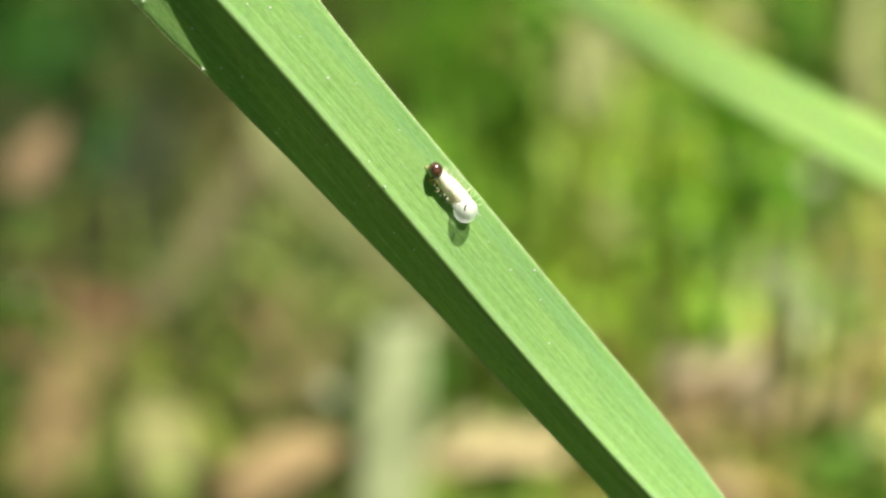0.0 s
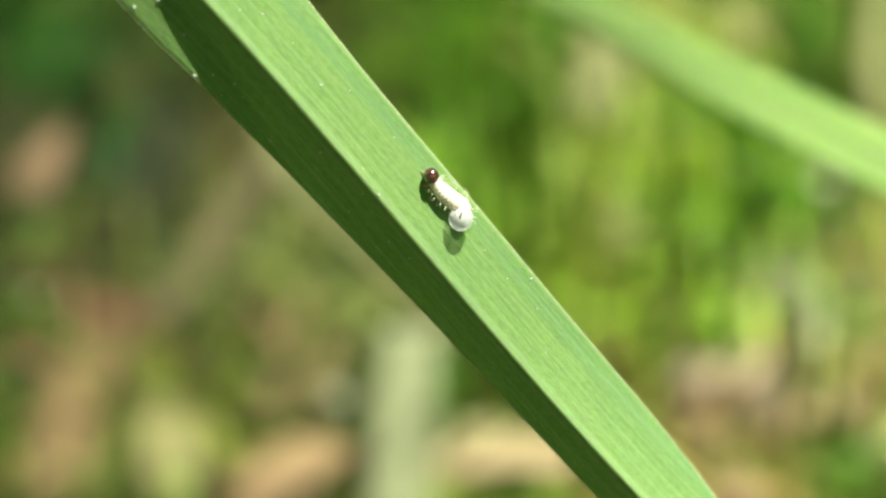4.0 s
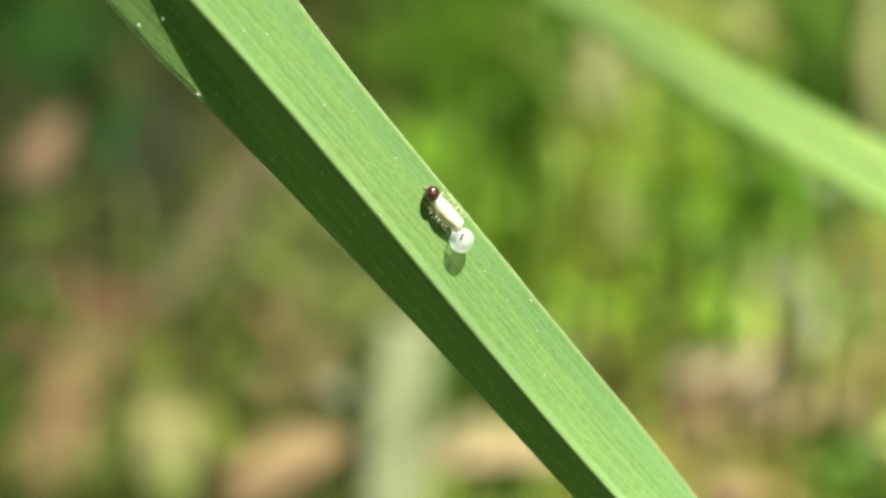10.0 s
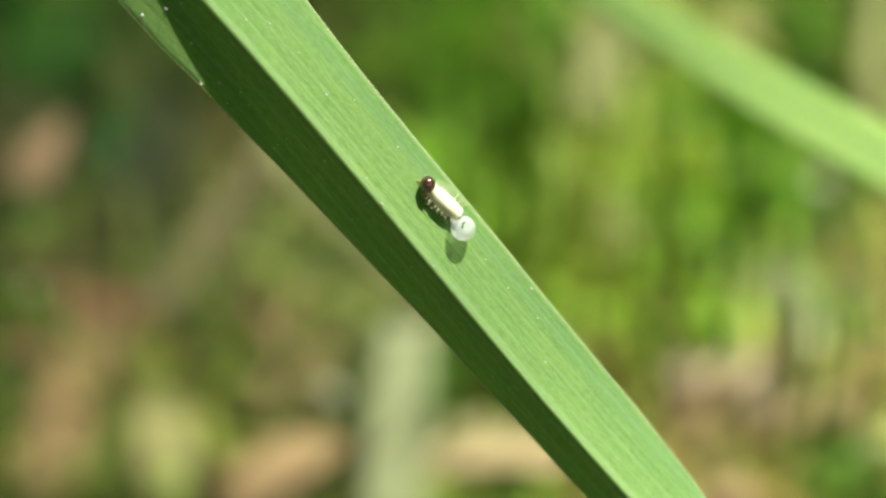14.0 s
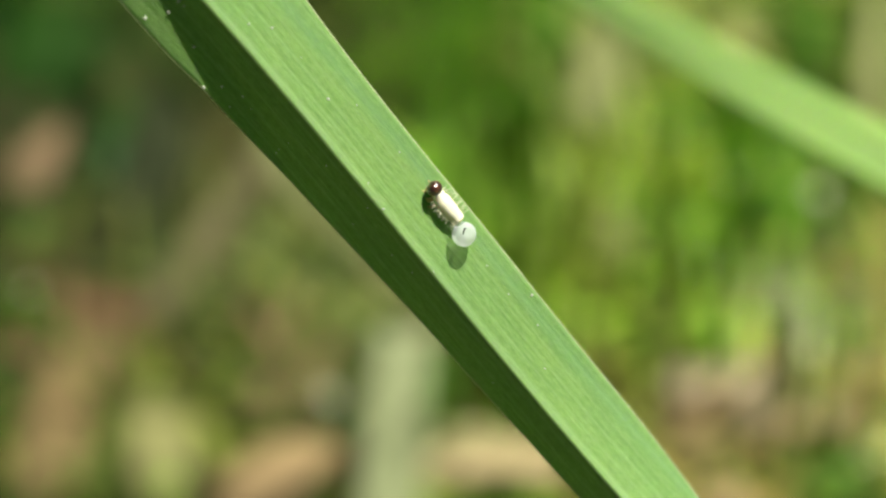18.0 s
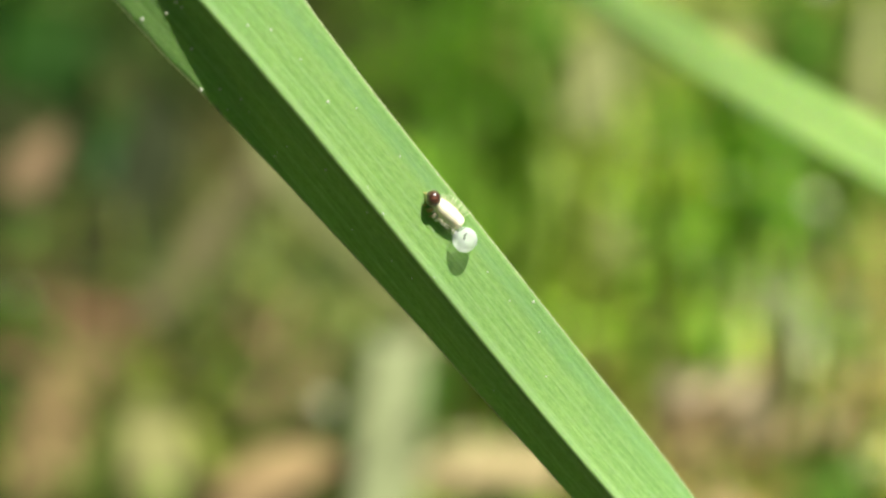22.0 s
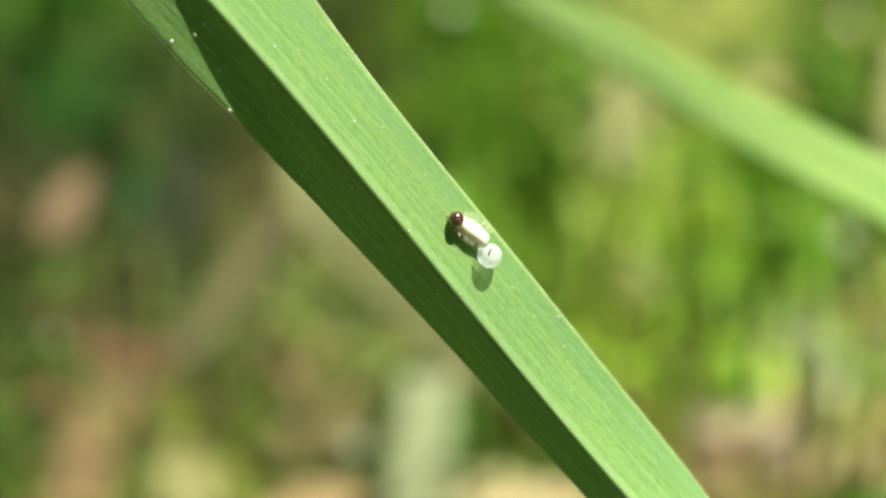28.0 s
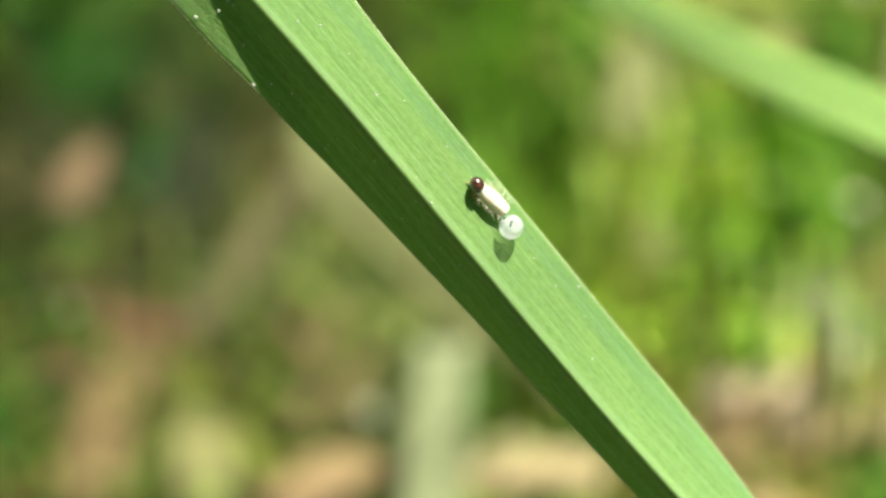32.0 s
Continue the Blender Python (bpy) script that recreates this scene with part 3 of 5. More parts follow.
# millimetres about the egg's foot, across and along: seconds, head, middle of the back, tail, and the head's sideways turn in degrees
BODY_WAY = [
    (0, 0.25, 2.08, 0.32, 1.12, 0.36, 0.10, 34),
    (1, 0.38, 2.11, 0.33, 1.12, 0.50, 0.19, 40),
    (2, 0.46, 2.12, 0.35, 1.13, 0.58, 0.19, 46),
    (3, 0.43, 2.09, 0.33, 1.13, 0.60, 0.20, 40),
    (6, 0.17, 2.15, 0.30, 1.22, 0.52, 0.28, 42),
    (7, 0.18, 2.13, 0.33, 1.18, 0.56, 0.30, 34),
    (8, 0.30, 2.14, 0.42, 1.22, 0.58, 0.33, 30),
    (9, 0.31, 2.22, 0.40, 1.30, 0.54, 0.42, 34),
    (10, 0.41, 2.24, 0.37, 1.31, 0.46, 0.46, 12),
    (11, 0.41, 2.23, 0.40, 1.31, 0.46, 0.44, 2),
    (12, 0.35, 2.25, 0.42, 1.30, 0.50, 0.42, 30),
    (13, 0.30, 2.27, 0.39, 1.36, 0.47, 0.44, 30),
    (14, 0.17, 2.34, 0.26, 1.40, 0.38, 0.49, 30),
    (17, 0.34, 2.30, 0.34, 1.36, 0.42, 0.44, 20),
    (18, 0.37, 2.23, 0.34, 1.33, 0.38, 0.53, -10),
    (19, 0.31, 2.23, 0.32, 1.32, 0.38, 0.52, 20),
    (20, 0.21, 2.21, 0.30, 1.35, 0.39, 0.55, 34),
    (21, 0.20, 2.12, 0.29, 1.30, 0.40, 0.55, 2),
    (22, 0.17, 2.13, 0.30, 1.30, 0.41, 0.56, 10),
    (23, 0.21, 2.14, 0.31, 1.31, 0.40, 0.57, 30),
    (24, 0.28, 2.20, 0.34, 1.29, 0.44, 0.56, 24),
    (25, 0.32, 2.26, 0.35, 1.29, 0.41, 0.52, 44),
    (28, 0.02, 2.07, 0.26, 1.26, 0.41, 0.53, 12),
    (29, 0.25, 2.17, 0.36, 1.31, 0.43, 0.56, 42),
    (30, 0.32, 2.16, 0.41, 1.32, 0.42, 0.56, -10),
    (31, 0.30, 2.17, 0.37, 1.34, 0.42, 0.58, 16),
    (32, 0.15, 2.29, 0.28, 1.40, 0.39, 0.60, 40),
]

# ---- the sedge leaf behind, swaying ----
FAR_BASE = Vector((0.02998, 0.13414, 0.17538))
FAR_A, FAR_N = Vector((-0.54325, 0.81670, -0.19465)), Vector((-0.56896, -0.52860, -0.62997))
FAR_B = FAR_A.cross(FAR_N)


def far_leaf():
    """Its own space: x along towards the tip, y across, z towards the light."""
    m = Matrix((FAR_A, FAR_N, FAR_B)).transposed().to_4x4()
    m.translation = FAR_BASE
    thing = empty("sedge_leaf", m, "bright green sedge leaf arching in sunlight, swaying", "leaf")
    foot = m.inverted() @ Vector((0.27, 0.10, -0.004))
    for side in (-1, 1):
        bm = bmesh.new()
        grid, uvs = [], []
        for i in range(90):
            x = -0.03 + 0.0011 * i
            y0 = -0.1 * (max(0, x - 0.012) ** 2) / 0.12
            w = 0.00195 * (1 - 0.28 * smooth(x / 0.035)) * (1 - 0.9 * max(0, (x - 0.03) / 0.05) ** 2 if x > 0.03 else 1.0)
            w = max(w, 0.00015) * (1.22 if side < 0 else 1.25)
            row = [Vector((x, y0 + side * w * u, -0.0002 * u + lerp(0.6, 0.05, smooth((x - 0.004) / 0.03)) * side * w * u - 0.9 * max(0, x - 0.012) ** 2)) for u in (0, 0.35, 0.7, 1.0)]
            grid.append(row + [p + Vector((0, 0, -0.00018)) for p in row[::-1]])
            uvs.append([(side * w * u * 1000, x * 1000) for u in (0, 0.35, 0.7, 1, 1, 0.7, 0.35, 0)])
        # down to the foot
        head = [Vector(p) for p in grid[0]]
        lead = []
        for k in range(24, 0, -1):
            t = k / 24
            mid = Vector((-0.03 - 0.12 * t, 0, -0.0))
            at = mid.lerp(foot, smooth(t) ** 1.5)
            lead.append([p + (at - Vector((-0.03, 0, 0))) for p in head])
        grid = lead + grid
        uvs = [[(a, -30 - 6 * (24 - k)) for a, b in uvs[0]] for k in range(24)] + uvs
        rows = sheet(bm, grid, uvs, closed=True)
        bm.faces.new(rows[0])
        bm.faces.new(rows[-1])
        bmesh.ops.recalc_face_normals(bm, faces=bm.faces)
        part("leaf_half", bm, far_mat, thing)
    return thing


FAR = far_leaf()

# ---- dry leaves, stems and grass on the ground behind ----


def blade(name, a, b, width, tint, label, category, arch=0.0, fold_by=0.12, group="", taper=0.85):
    """One leaf from a to b, tapered to its end, bowed up by arch."""
    a, b = Vector(a), Vector(b)
    d = b - a
    side = d.cross(Vector((0, 0, 1)))
    side = side.normalized() if side.length > 1e-6 else Vector((1, 0, 0))
    if abs(d.normalized().z) > 0.6:
        side = Vector((1, 0.25, 0)).normalized()
    up = side.cross(d).normalized()
    if up.z < 0 and abs(d.normalized().z) < 0.6:
        up = -up
    rnd = random.Random(int(abs(a.x * 7919 + a.y * 3571 + b.x * 1409) * 1000))
    bm = bmesh.new()
    grid, spine = [], []
    sway, twist = rnd.uniform(-0.06, 0.06) * d.length, rnd.uniform(-0.5, 0.5)
    if taper < 0.2:
        sway, twist = 0.0, 0.0
    for i in range(13):
        t = i / 12
        w = width / 2 * (0.55 + 0.45 * smooth(t * 4)) * (1 - taper * smooth((t - 0.55) / 0.45))
        c = a + d * t + up * (arch * math.sin(math.pi * t)) + side * (sway * math.sin(math.pi * t))
        ca, sa = math.cos(twist * t), math.sin(twist * t)
        n1, u1 = side * ca + up * sa, up * ca - side * sa
        row = [c + n1 * (w * v) + u1 * (fold_by * w * abs(v) + 0.0002 * rnd.uniform(-1, 1)) for v in (-1, -0.5, 0, 0.5, 1)]
        spine.append(row[2] - a + u1 * 0.0001)
        grid.append([p - a for p in row] + [p - a - u1 * 0.0003 for p in row[::-1]])
    rows = sheet(bm, grid, closed=True)
    bm.faces.new(rows[0])
    bm.faces.new(rows[-1])
    bmesh.ops.recalc_face_normals(bm, faces=bm.faces)
    ob = part(name, bm, LEAF_MATS[tint], None)
    if width >= 0.0035:
        bm = bmesh.new()
        tube(bm, spine, [width * (0.055 - 0.003 * i) for i in range(13)], 6)
        part("midrib", bm, LEAF_MATS[tint], ob, "raised midrib along the leaf")
    ob.location = a
    return tagged(ob, label, category, group)


DRY = {"tan": "tan dry leaf lying on the ground", "rust": "dark rusty brown dead leaf on the ground", "orange": "orange-tan dry leaf on the ground", "amber": "light amber dry leaf on the ground",
       "cream": "cream bleached dead leaf on the ground", "straw": "straw-coloured dry grass stem in the grass", "shade": "dead leaf coloured dark to stand for shade", "hay": "pale bleached grass leaf lying in the litter",
       "grey": "greyish bleached dead leaf on the litter", "brown": "brown dead leaf on the ground", "pink": "pinkish tan dead leaf on the ground",
       "buff": "long buff dead leaf lying in the litter", "bleached": "pale bleached dead leaf among the grass", "sulphur": "pale yellowish broad dead leaf on the ground",
       "sepia": "dark sepia dead leaf on the litter", "sand": "broad sandy brown dead leaf on the ground", "ivory": "flat ivory-coloured dead leaf on the litter",
       "umber_shade": "dead leaf on the ground, coloured near black for shade", "fawn": "long fawn-coloured dead leaf on the ground"}
WET = {"dark": "grass blade, shade painted into its dark green", "green": "green grass blade growing from the soil", "bright": "bright green sunlit grass blade",
       "olive": "olive green grass blade in the litter", "blue": "bluish green broad leaf near the soil", "lime": "yellow-green sunlit grass blade", "pale": "pale green flat stalk standing in the litter",
       "deep": "broad leaf, shade painted into its deep green", "moss": "mossy green low leaf on the soil", "glaucous": "greyish green flat leaf in the litter"}


def dry(a, b, width, tint, arch=0.002, taper=0.85):
    blade("dead_leaf", a, b, width, tint, DRY[tint], "dead leaf", arch, 0.18, "dead leaves on the ground", taper)


def wet(a, b, width, tint, arch=0.002, taper=0.85):
    blade("grass_blade", a, b, width, tint, WET[tint], "grass blade", arch, 0.2, "grass blades behind", taper)


wet((0.0501, 0.3618, 0.0000), (0.0453, 0.3523, 0.0320), 0.0020, "bright", 0.0010)
dry((0.0386, 0.3090, 0.0000), (0.0357, 0.3054, 0.0230), 0.0013, "cream", 0.0010)
wet((0.0125, 0.3041, 0.0000), (0.0120, 0.2997, 0.0420), 0.0013, "olive", 0.0010)
dry((0.0572, 0.3001, 0.0000), (0.0553, 0.2930, 0.0340), 0.0014, "straw", 0.0010)
wet((0.0048, 0.2881, 0.0000), (0.0046, 0.2854, 0.0440), 0.0016, "olive", 0.0010)
dry((0.0377, 0.2895, 0.0000), (0.0327, 0.2756, 0.0450), 0.0015, "straw", 0.0010)
dry((0.0524, 0.2775, 0.0000), (0.0459, 0.2677, 0.0540), 0.0015, "straw", 0.0010)
dry((0.0271, 0.3436, 0.0000), (0.0259, 0.3345, 0.0320), 0.0020, "cream", 0.0010)
wet((0.0103, 0.3277, 0.0000), (0.0100, 0.3200, 0.0590), 0.0020, "bright", 0.0010)
wet((0.0163, 0.3612, 0.0000), (0.0134, 0.3611, 0.0330), 0.0018, "lime", 0.0010)
wet((0.0548, 0.3433, 0.0000), (0.0489, 0.3316, 0.0400), 0.0020, "green", 0.0010)
wet((0.0372, 0.2961, 0.0000), (0.0337, 0.2940, 0.0380), 0.0018, "pale", 0.0010)
dry((0.0049, 0.3597, 0.0000), (0.0062, 0.3548, 0.0260), 0.0014, "straw", 0.0010)
dry((0.0248, 0.2766, 0.0000), (0.0234, 0.2688, 0.0420), 0.0015, "cream", 0.0010)
wet((0.0494, 0.3531, 0.0000), (0.0440, 0.3491, 0.0380), 0.0019, "green", 0.0010)
wet((0.0687, 0.2949, 0.0000), (0.0647, 0.2869, 0.0410), 0.0015, "pale", 0.0010)
wet((0.0276, 0.3482, 0.0000), (0.0251, 0.3340, 0.0580), 0.0014, "pale", 0.0010)
dry((0.0235, 0.2774, 0.0000), (0.0200, 0.2675, 0.0520), 0.0014, "cream", 0.0010)
dry((0.0508, 0.2906, 0.0000), (0.0460, 0.2836, 0.0590), 0.0014, "straw", 0.0010)
wet((0.0372, 0.3077, 0.0000), (0.0327, 0.2972, 0.0580), 0.0016, "pale", 0.0010)
dry((0.0666, 0.3212, 0.0000), (0.0622, 0.3168, 0.0310), 0.0015, "cream", 0.0010)
wet((0.0155, 0.3572, 0.0000), (0.0121, 0.3417, 0.0450), 0.0016, "bright", 0.0010)
dry((0.0381, 0.3371, 0.0000), (0.0367, 0.3343, 0.0400), 0.0018, "straw", 0.0010)
dry((0.0162, 0.3193, 0.0000), (0.0133, 0.3117, 0.0370), 0.0017, "cream", 0.0010)
dry((0.0320, 0.2976, 0.0000), (0.0285, 0.2861, 0.0470), 0.0021, "cream", 0.0010)
wet((0.0174, 0.3454, 0.0000), (0.0148, 0.3372, 0.0390), 0.0016, "green", 0.0010)
dry((0.0033, 0.2912, 0.0000), (0.0035, 0.2800, 0.0540), 0.0013, "cream", 0.0010)
wet((0.0046, 0.2956, 0.0000), (0.0043, 0.2940, 0.0300), 0.0016, "dark", 0.0010)
wet((0.0110, 0.3642, 0.0000), (0.0094, 0.3608, 0.0360), 0.0020, "green", 0.0010)
wet((0.0558, 0.3031, 0.0000), (0.0498, 0.2906, 0.0400), 0.0020, "pale", 0.0010)
wet((0.0024, 0.3337, 0.0000), (0.0023, 0.3334, 0.0230), 0.0014, "green", 0.0010)
dry((0.0758, 0.3564, 0.0000), (0.0726, 0.3488, 0.0290), 0.0014, "cream", 0.0010)
dry((0.0682, 0.3400, 0.0000), (0.0625, 0.3326, 0.0440), 0.0018, "cream", 0.0010)
wet((0.0721, 0.3441, 0.0000), (0.0640, 0.3277, 0.0490), 0.0019, "bright", 0.0010)
wet((0.0304, 0.2818, 0.0000), (0.0273, 0.2700, 0.0570), 0.0014, "olive", 0.0010)
wet((0.0386, 0.3164, 0.0000), (0.0386, 0.3146, 0.0270), 0.0016, "green", 0.0010)
wet((0.0092, 0.2892, 0.0000), (0.0075, 0.2816, 0.0480), 0.0021, "olive", 0.0010)
dry((0.0084, 0.3528, 0.0000), (0.0070, 0.3493, 0.0260), 0.0019, "straw", 0.0010)
wet((0.0128, 0.3054, 0.0000), (0.0140, 0.3025, 0.0320), 0.0014, "pale", 0.0010)
dry((0.0310, 0.3372, 0.0000), (0.0303, 0.3320, 0.0220), 0.0020, "straw", 0.0010)
dry((0.0401, 0.3234, 0.0000), (0.0407, 0.3213, 0.0220), 0.0014, "cream", 0.0010)
wet((0.0004, 0.3286, 0.0000), (-0.0012, 0.3185, 0.0420), 0.0016, "green", 0.0010)
dry((0.0550, 0.2870, 0.0000), (0.0492, 0.2723, 0.0560), 0.0018, "straw", 0.0010)
wet((0.0597, 0.2783, 0.0000), (0.0560, 0.2719, 0.0500), 0.0021, "olive", 0.0010)
dry((-0.0693, 0.2875, 0.0010), (-0.0631, 0.2938, 0.0110), 0.0015, "tan", 0.0020)
dry((-0.0305, 0.3067, 0.0010), (-0.0211, 0.3264, 0.0070), 0.0015, "tan", 0.0020)
dry((-0.0217, 0.3014, 0.0010), (-0.0354, 0.3234, 0.0060), 0.0015, "tan", 0.0020)
wet((-0.0634, 0.2769, 0.0010), (-0.0716, 0.2938, 0.0050), 0.0023, "olive", 0.0020)
dry((-0.0435, 0.2886, 0.0010), (-0.0396, 0.2949, 0.0080), 0.0023, "tan", 0.0020)
dry((-0.0245, 0.2952, 0.0010), (-0.0154, 0.3114, 0.0070), 0.0016, "tan", 0.0020)
wet((-0.0355, 0.3281, 0.0010), (-0.0415, 0.3458, 0.0050), 0.0015, "dark", 0.0020)
dry((-0.0499, 0.2983, 0.0010), (-0.0536, 0.3054, 0.0110), 0.0018, "tan", 0.0020)
dry((-0.0297, 0.2730, 0.0010), (-0.0342, 0.2761, 0.0090), 0.0020, "tan", 0.0020)
wet((-0.0531, 0.2821, 0.0010), (-0.0506, 0.2907, 0.0060), 0.0012, "olive", 0.0020)
dry((-0.0602, 0.3056, 0.0010), (-0.0626, 0.3219, 0.0100), 0.0015, "tan", 0.0020)
wet((-0.0264, 0.3322, 0.0010), (-0.0180, 0.3423, 0.0130), 0.0019, "olive", 0.0020)
wet((-0.0222, 0.2774, 0.0010), (-0.0131, 0.2941, 0.0080), 0.0023, "dark", 0.0020)
wet((-0.0519, 0.3293, 0.0010), (-0.0537, 0.3420, 0.0120), 0.0014, "olive", 0.0020)
wet((-0.0324, 0.3050, 0.0010), (-0.0358, 0.3107, 0.0070), 0.0015, "olive", 0.0020)
wet((-0.0558, 0.3011, 0.0010), (-0.0641, 0.3130, 0.0060), 0.0015, "olive", 0.0020)
dry((-0.0502, 0.3124, 0.0020), (-0.0638, 0.3240, 0.0020), 0.0080, "rust", 0.0020)
dry((-0.0720, 0.3139, 0.0020), (-0.0626, 0.3055, 0.0020), 0.0060, "rust", 0.0020)
dry((0.0357, 0.2910, 0.0030), (0.0469, 0.2949, 0.0030), 0.0050, "amber", 0.0020)
dry((0.0631, 0.2936, 0.0030), (0.0710, 0.2989, 0.0030), 0.0050, "tan", 0.0020)
dry((0.0490, 0.2884, 0.0030), (0.0631, 0.2936, 0.0030), 0.0060, "amber", 0.0020)
dry((0.0396, 0.2949, 0.0030), (0.0501, 0.3003, 0.0030), 0.0040, "straw", 0.0020)
dry((0.0458, 0.2939, 0.0040), (0.0617, 0.3060, 0.0040), 0.0070, "cream", 0.0020)
dry((0.0372, 0.2989, 0.0030), (0.0477, 0.3037, 0.0030), 0.0040, "hay", 0.0020)
wet((0.0576, 0.2750, 0.0000), (0.0578, 0.2757, 0.0080), 0.0050, "green", 0.0020)
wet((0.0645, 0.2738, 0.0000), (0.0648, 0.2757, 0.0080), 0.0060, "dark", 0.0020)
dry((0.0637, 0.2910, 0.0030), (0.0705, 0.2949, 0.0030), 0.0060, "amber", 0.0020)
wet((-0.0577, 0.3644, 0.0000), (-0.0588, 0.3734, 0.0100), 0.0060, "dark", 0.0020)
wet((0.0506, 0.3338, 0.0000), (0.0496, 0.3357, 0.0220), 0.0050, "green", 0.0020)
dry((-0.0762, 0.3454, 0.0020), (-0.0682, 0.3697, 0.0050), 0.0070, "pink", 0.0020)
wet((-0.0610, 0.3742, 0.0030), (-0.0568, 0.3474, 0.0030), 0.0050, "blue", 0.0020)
dry((-0.0607, 0.3225, 0.0020), (-0.0538, 0.3110, 0.0020), 0.0050, "rust", 0.0020)
dry((-0.0714, 0.3055, 0.0020), (-0.0703, 0.3082, 0.0020), 0.0050, "tan", 0.0020)
dry((-0.0464, 0.2910, 0.0030), (-0.0422, 0.2949, 0.0030), 0.0040, "tan", 0.0020)
dry((-0.0317, 0.3014, 0.0020), (-0.0260, 0.2973, 0.0020), 0.0050, "pink", 0.0020)
dry((-0.0176, 0.2949, 0.0030), (-0.0168, 0.2989, 0.0030), 0.0040, "grey", 0.0010)
dry((-0.0012, 0.2848, 0.0040), (0.0104, 0.2880, 0.0040), 0.0030, "straw", 0.0030)
wet((0.0049, 0.3800, 0.0000), (0.0047, 0.3769, 0.0250), 0.0050, "bright", 0.0030)
wet((0.0099, 0.3627, 0.0000), (0.0115, 0.3620, 0.0280), 0.0040, "green", 0.0040)
wet((0.0149, 0.3560, 0.0000), (0.0143, 0.3560, 0.0250), 0.0030, "dark", 0.0030)
wet((0.0016, 0.3593, 0.0000), (0.0021, 0.3580, 0.0100), 0.0040, "bright", 0.0020)
wet((0.0393, 0.3560, 0.0000), (0.0384, 0.3566, 0.0160), 0.0040, "olive", 0.0030)
dry((0.0279, 0.3240, 0.0020), (0.0280, 0.3257, 0.0250), 0.0050, "straw", 0.0030)
dry((0.0543, 0.3899, 0.0020), (0.0546, 0.3921, 0.0160), 0.0060, "straw", 0.0030)
wet((0.0686, 0.3818, 0.0000), (0.0683, 0.3861, 0.0200), 0.0040, "green", 0.0030)
wet((0.0422, 0.3077, 0.0000), (0.0417, 0.3091, 0.0160), 0.0050, "bright", 0.0030)
wet((0.0463, 0.3293, 0.0000), (0.0457, 0.3295, 0.0160), 0.0040, "bright", 0.0030)
wet((0.0284, 0.3035, 0.0000), (0.0282, 0.3030, 0.0140), 0.0050, "lime", 0.0030)
dry((0.0351, 0.2949, 0.0030), (0.0600, 0.2983, 0.0030), 0.0035, "tan", 0.0040)
dry((0.0400, 0.2764, 0.0030), (0.0490, 0.2697, 0.0030), 0.0055, "amber", 0.0030)
dry((0.0501, 0.2894, 0.0020), (0.0606, 0.2947, 0.0020), 0.0040, "tan", 0.0020)
dry((0.0644, 0.3288, 0.0030), (0.0704, 0.3303, 0.0030), 0.0060, "amber", 0.0020)
dry((0.0698, 0.3096, 0.0020), (0.0717, 0.3027, 0.0020), 0.0040, "tan", 0.0020)
wet((0.0211, 0.3308, 0.0000), (0.0205, 0.3295, 0.0160), 0.0040, "lime", 0.0030)
wet((0.0124, 0.3354, 0.0000), (0.0116, 0.3357, 0.0160), 0.0040, "bright", 0.0030)
wet((-0.0423, 0.2743, 0.0020), (-0.0416, 0.2789, 0.0060), 0.0040, "bright", 0.0020)
wet((0.0422, 0.3161, 0.0000), (0.0376, 0.2985, 0.0420), 0.0016, "lime", 0.0010)
dry((0.0273, 0.3049, 0.0000), (0.0229, 0.2845, 0.0500), 0.0015, "cream", 0.0010)
wet((0.0356, 0.3544, 0.0000), (0.0354, 0.3568, 0.0220), 0.0014, "bright", 0.0010)
wet((0.0169, 0.3219, 0.0000), (0.0167, 0.3136, 0.0500), 0.0016, "bright", 0.0010)
dry((0.0247, 0.3369, 0.0000), (0.0205, 0.3156, 0.0550), 0.0016, "straw", 0.0010)
wet((0.0338, 0.3161, 0.0000), (0.0298, 0.2993, 0.0500), 0.0018, "lime", 0.0010)
wet((0.0390, 0.3369, 0.0000), (0.0370, 0.3212, 0.0400), 0.0016, "bright", 0.0010)
wet((-0.0213, 0.3161, 0.0000), (-0.0215, 0.3066, 0.0240), 0.0016, "lime", 0.0010)
dry((-0.0342, 0.3104, 0.0000), (-0.0292, 0.3008, 0.0300), 0.0016, "straw", 0.0010)
wet((0.0094, 0.3836, 0.0000), (0.0098, 0.3865, 0.0160), 0.0014, "lime", 0.0010)
wet((0.0500, 0.3049, 0.0000), (0.0437, 0.2842, 0.0460), 0.0016, "pale", 0.0010)
dry((0.0482, 0.3161, 0.0000), (0.0442, 0.2941, 0.0400), 0.0013, "straw", 0.0010)
wet((0.0582, 0.3369, 0.0000), (0.0575, 0.3388, 0.0160), 0.0014, "green", 0.0010)
wet((0.0669, 0.3077, 0.0000), (0.0651, 0.3091, 0.0160), 0.0014, "green", 0.0010)
wet((0.0220, 0.3049, 0.0000), (0.0224, 0.3063, 0.0160), 0.0014, "lime", 0.0010)
dry((-0.0153, 0.3049, 0.0000), (-0.0132, 0.3053, 0.0120), 0.0012, "straw", 0.0010)
wet((-0.0720, 0.3190, 0.0000), (-0.0688, 0.3175, 0.0100), 0.0050, "bright", 0.0020)
wet((-0.0690, 0.2889, 0.0000), (-0.0674, 0.2888, 0.0100), 0.0050, "green", 0.0020)
wet((-0.0004, 0.2941, 0.0000), (0.0001, 0.2967, 0.0100), 0.0050, "green", 0.0020)
wet((-0.0293, 0.3248, 0.0000), (-0.0281, 0.3273, 0.0080), 0.0040, "lime", 0.0020)
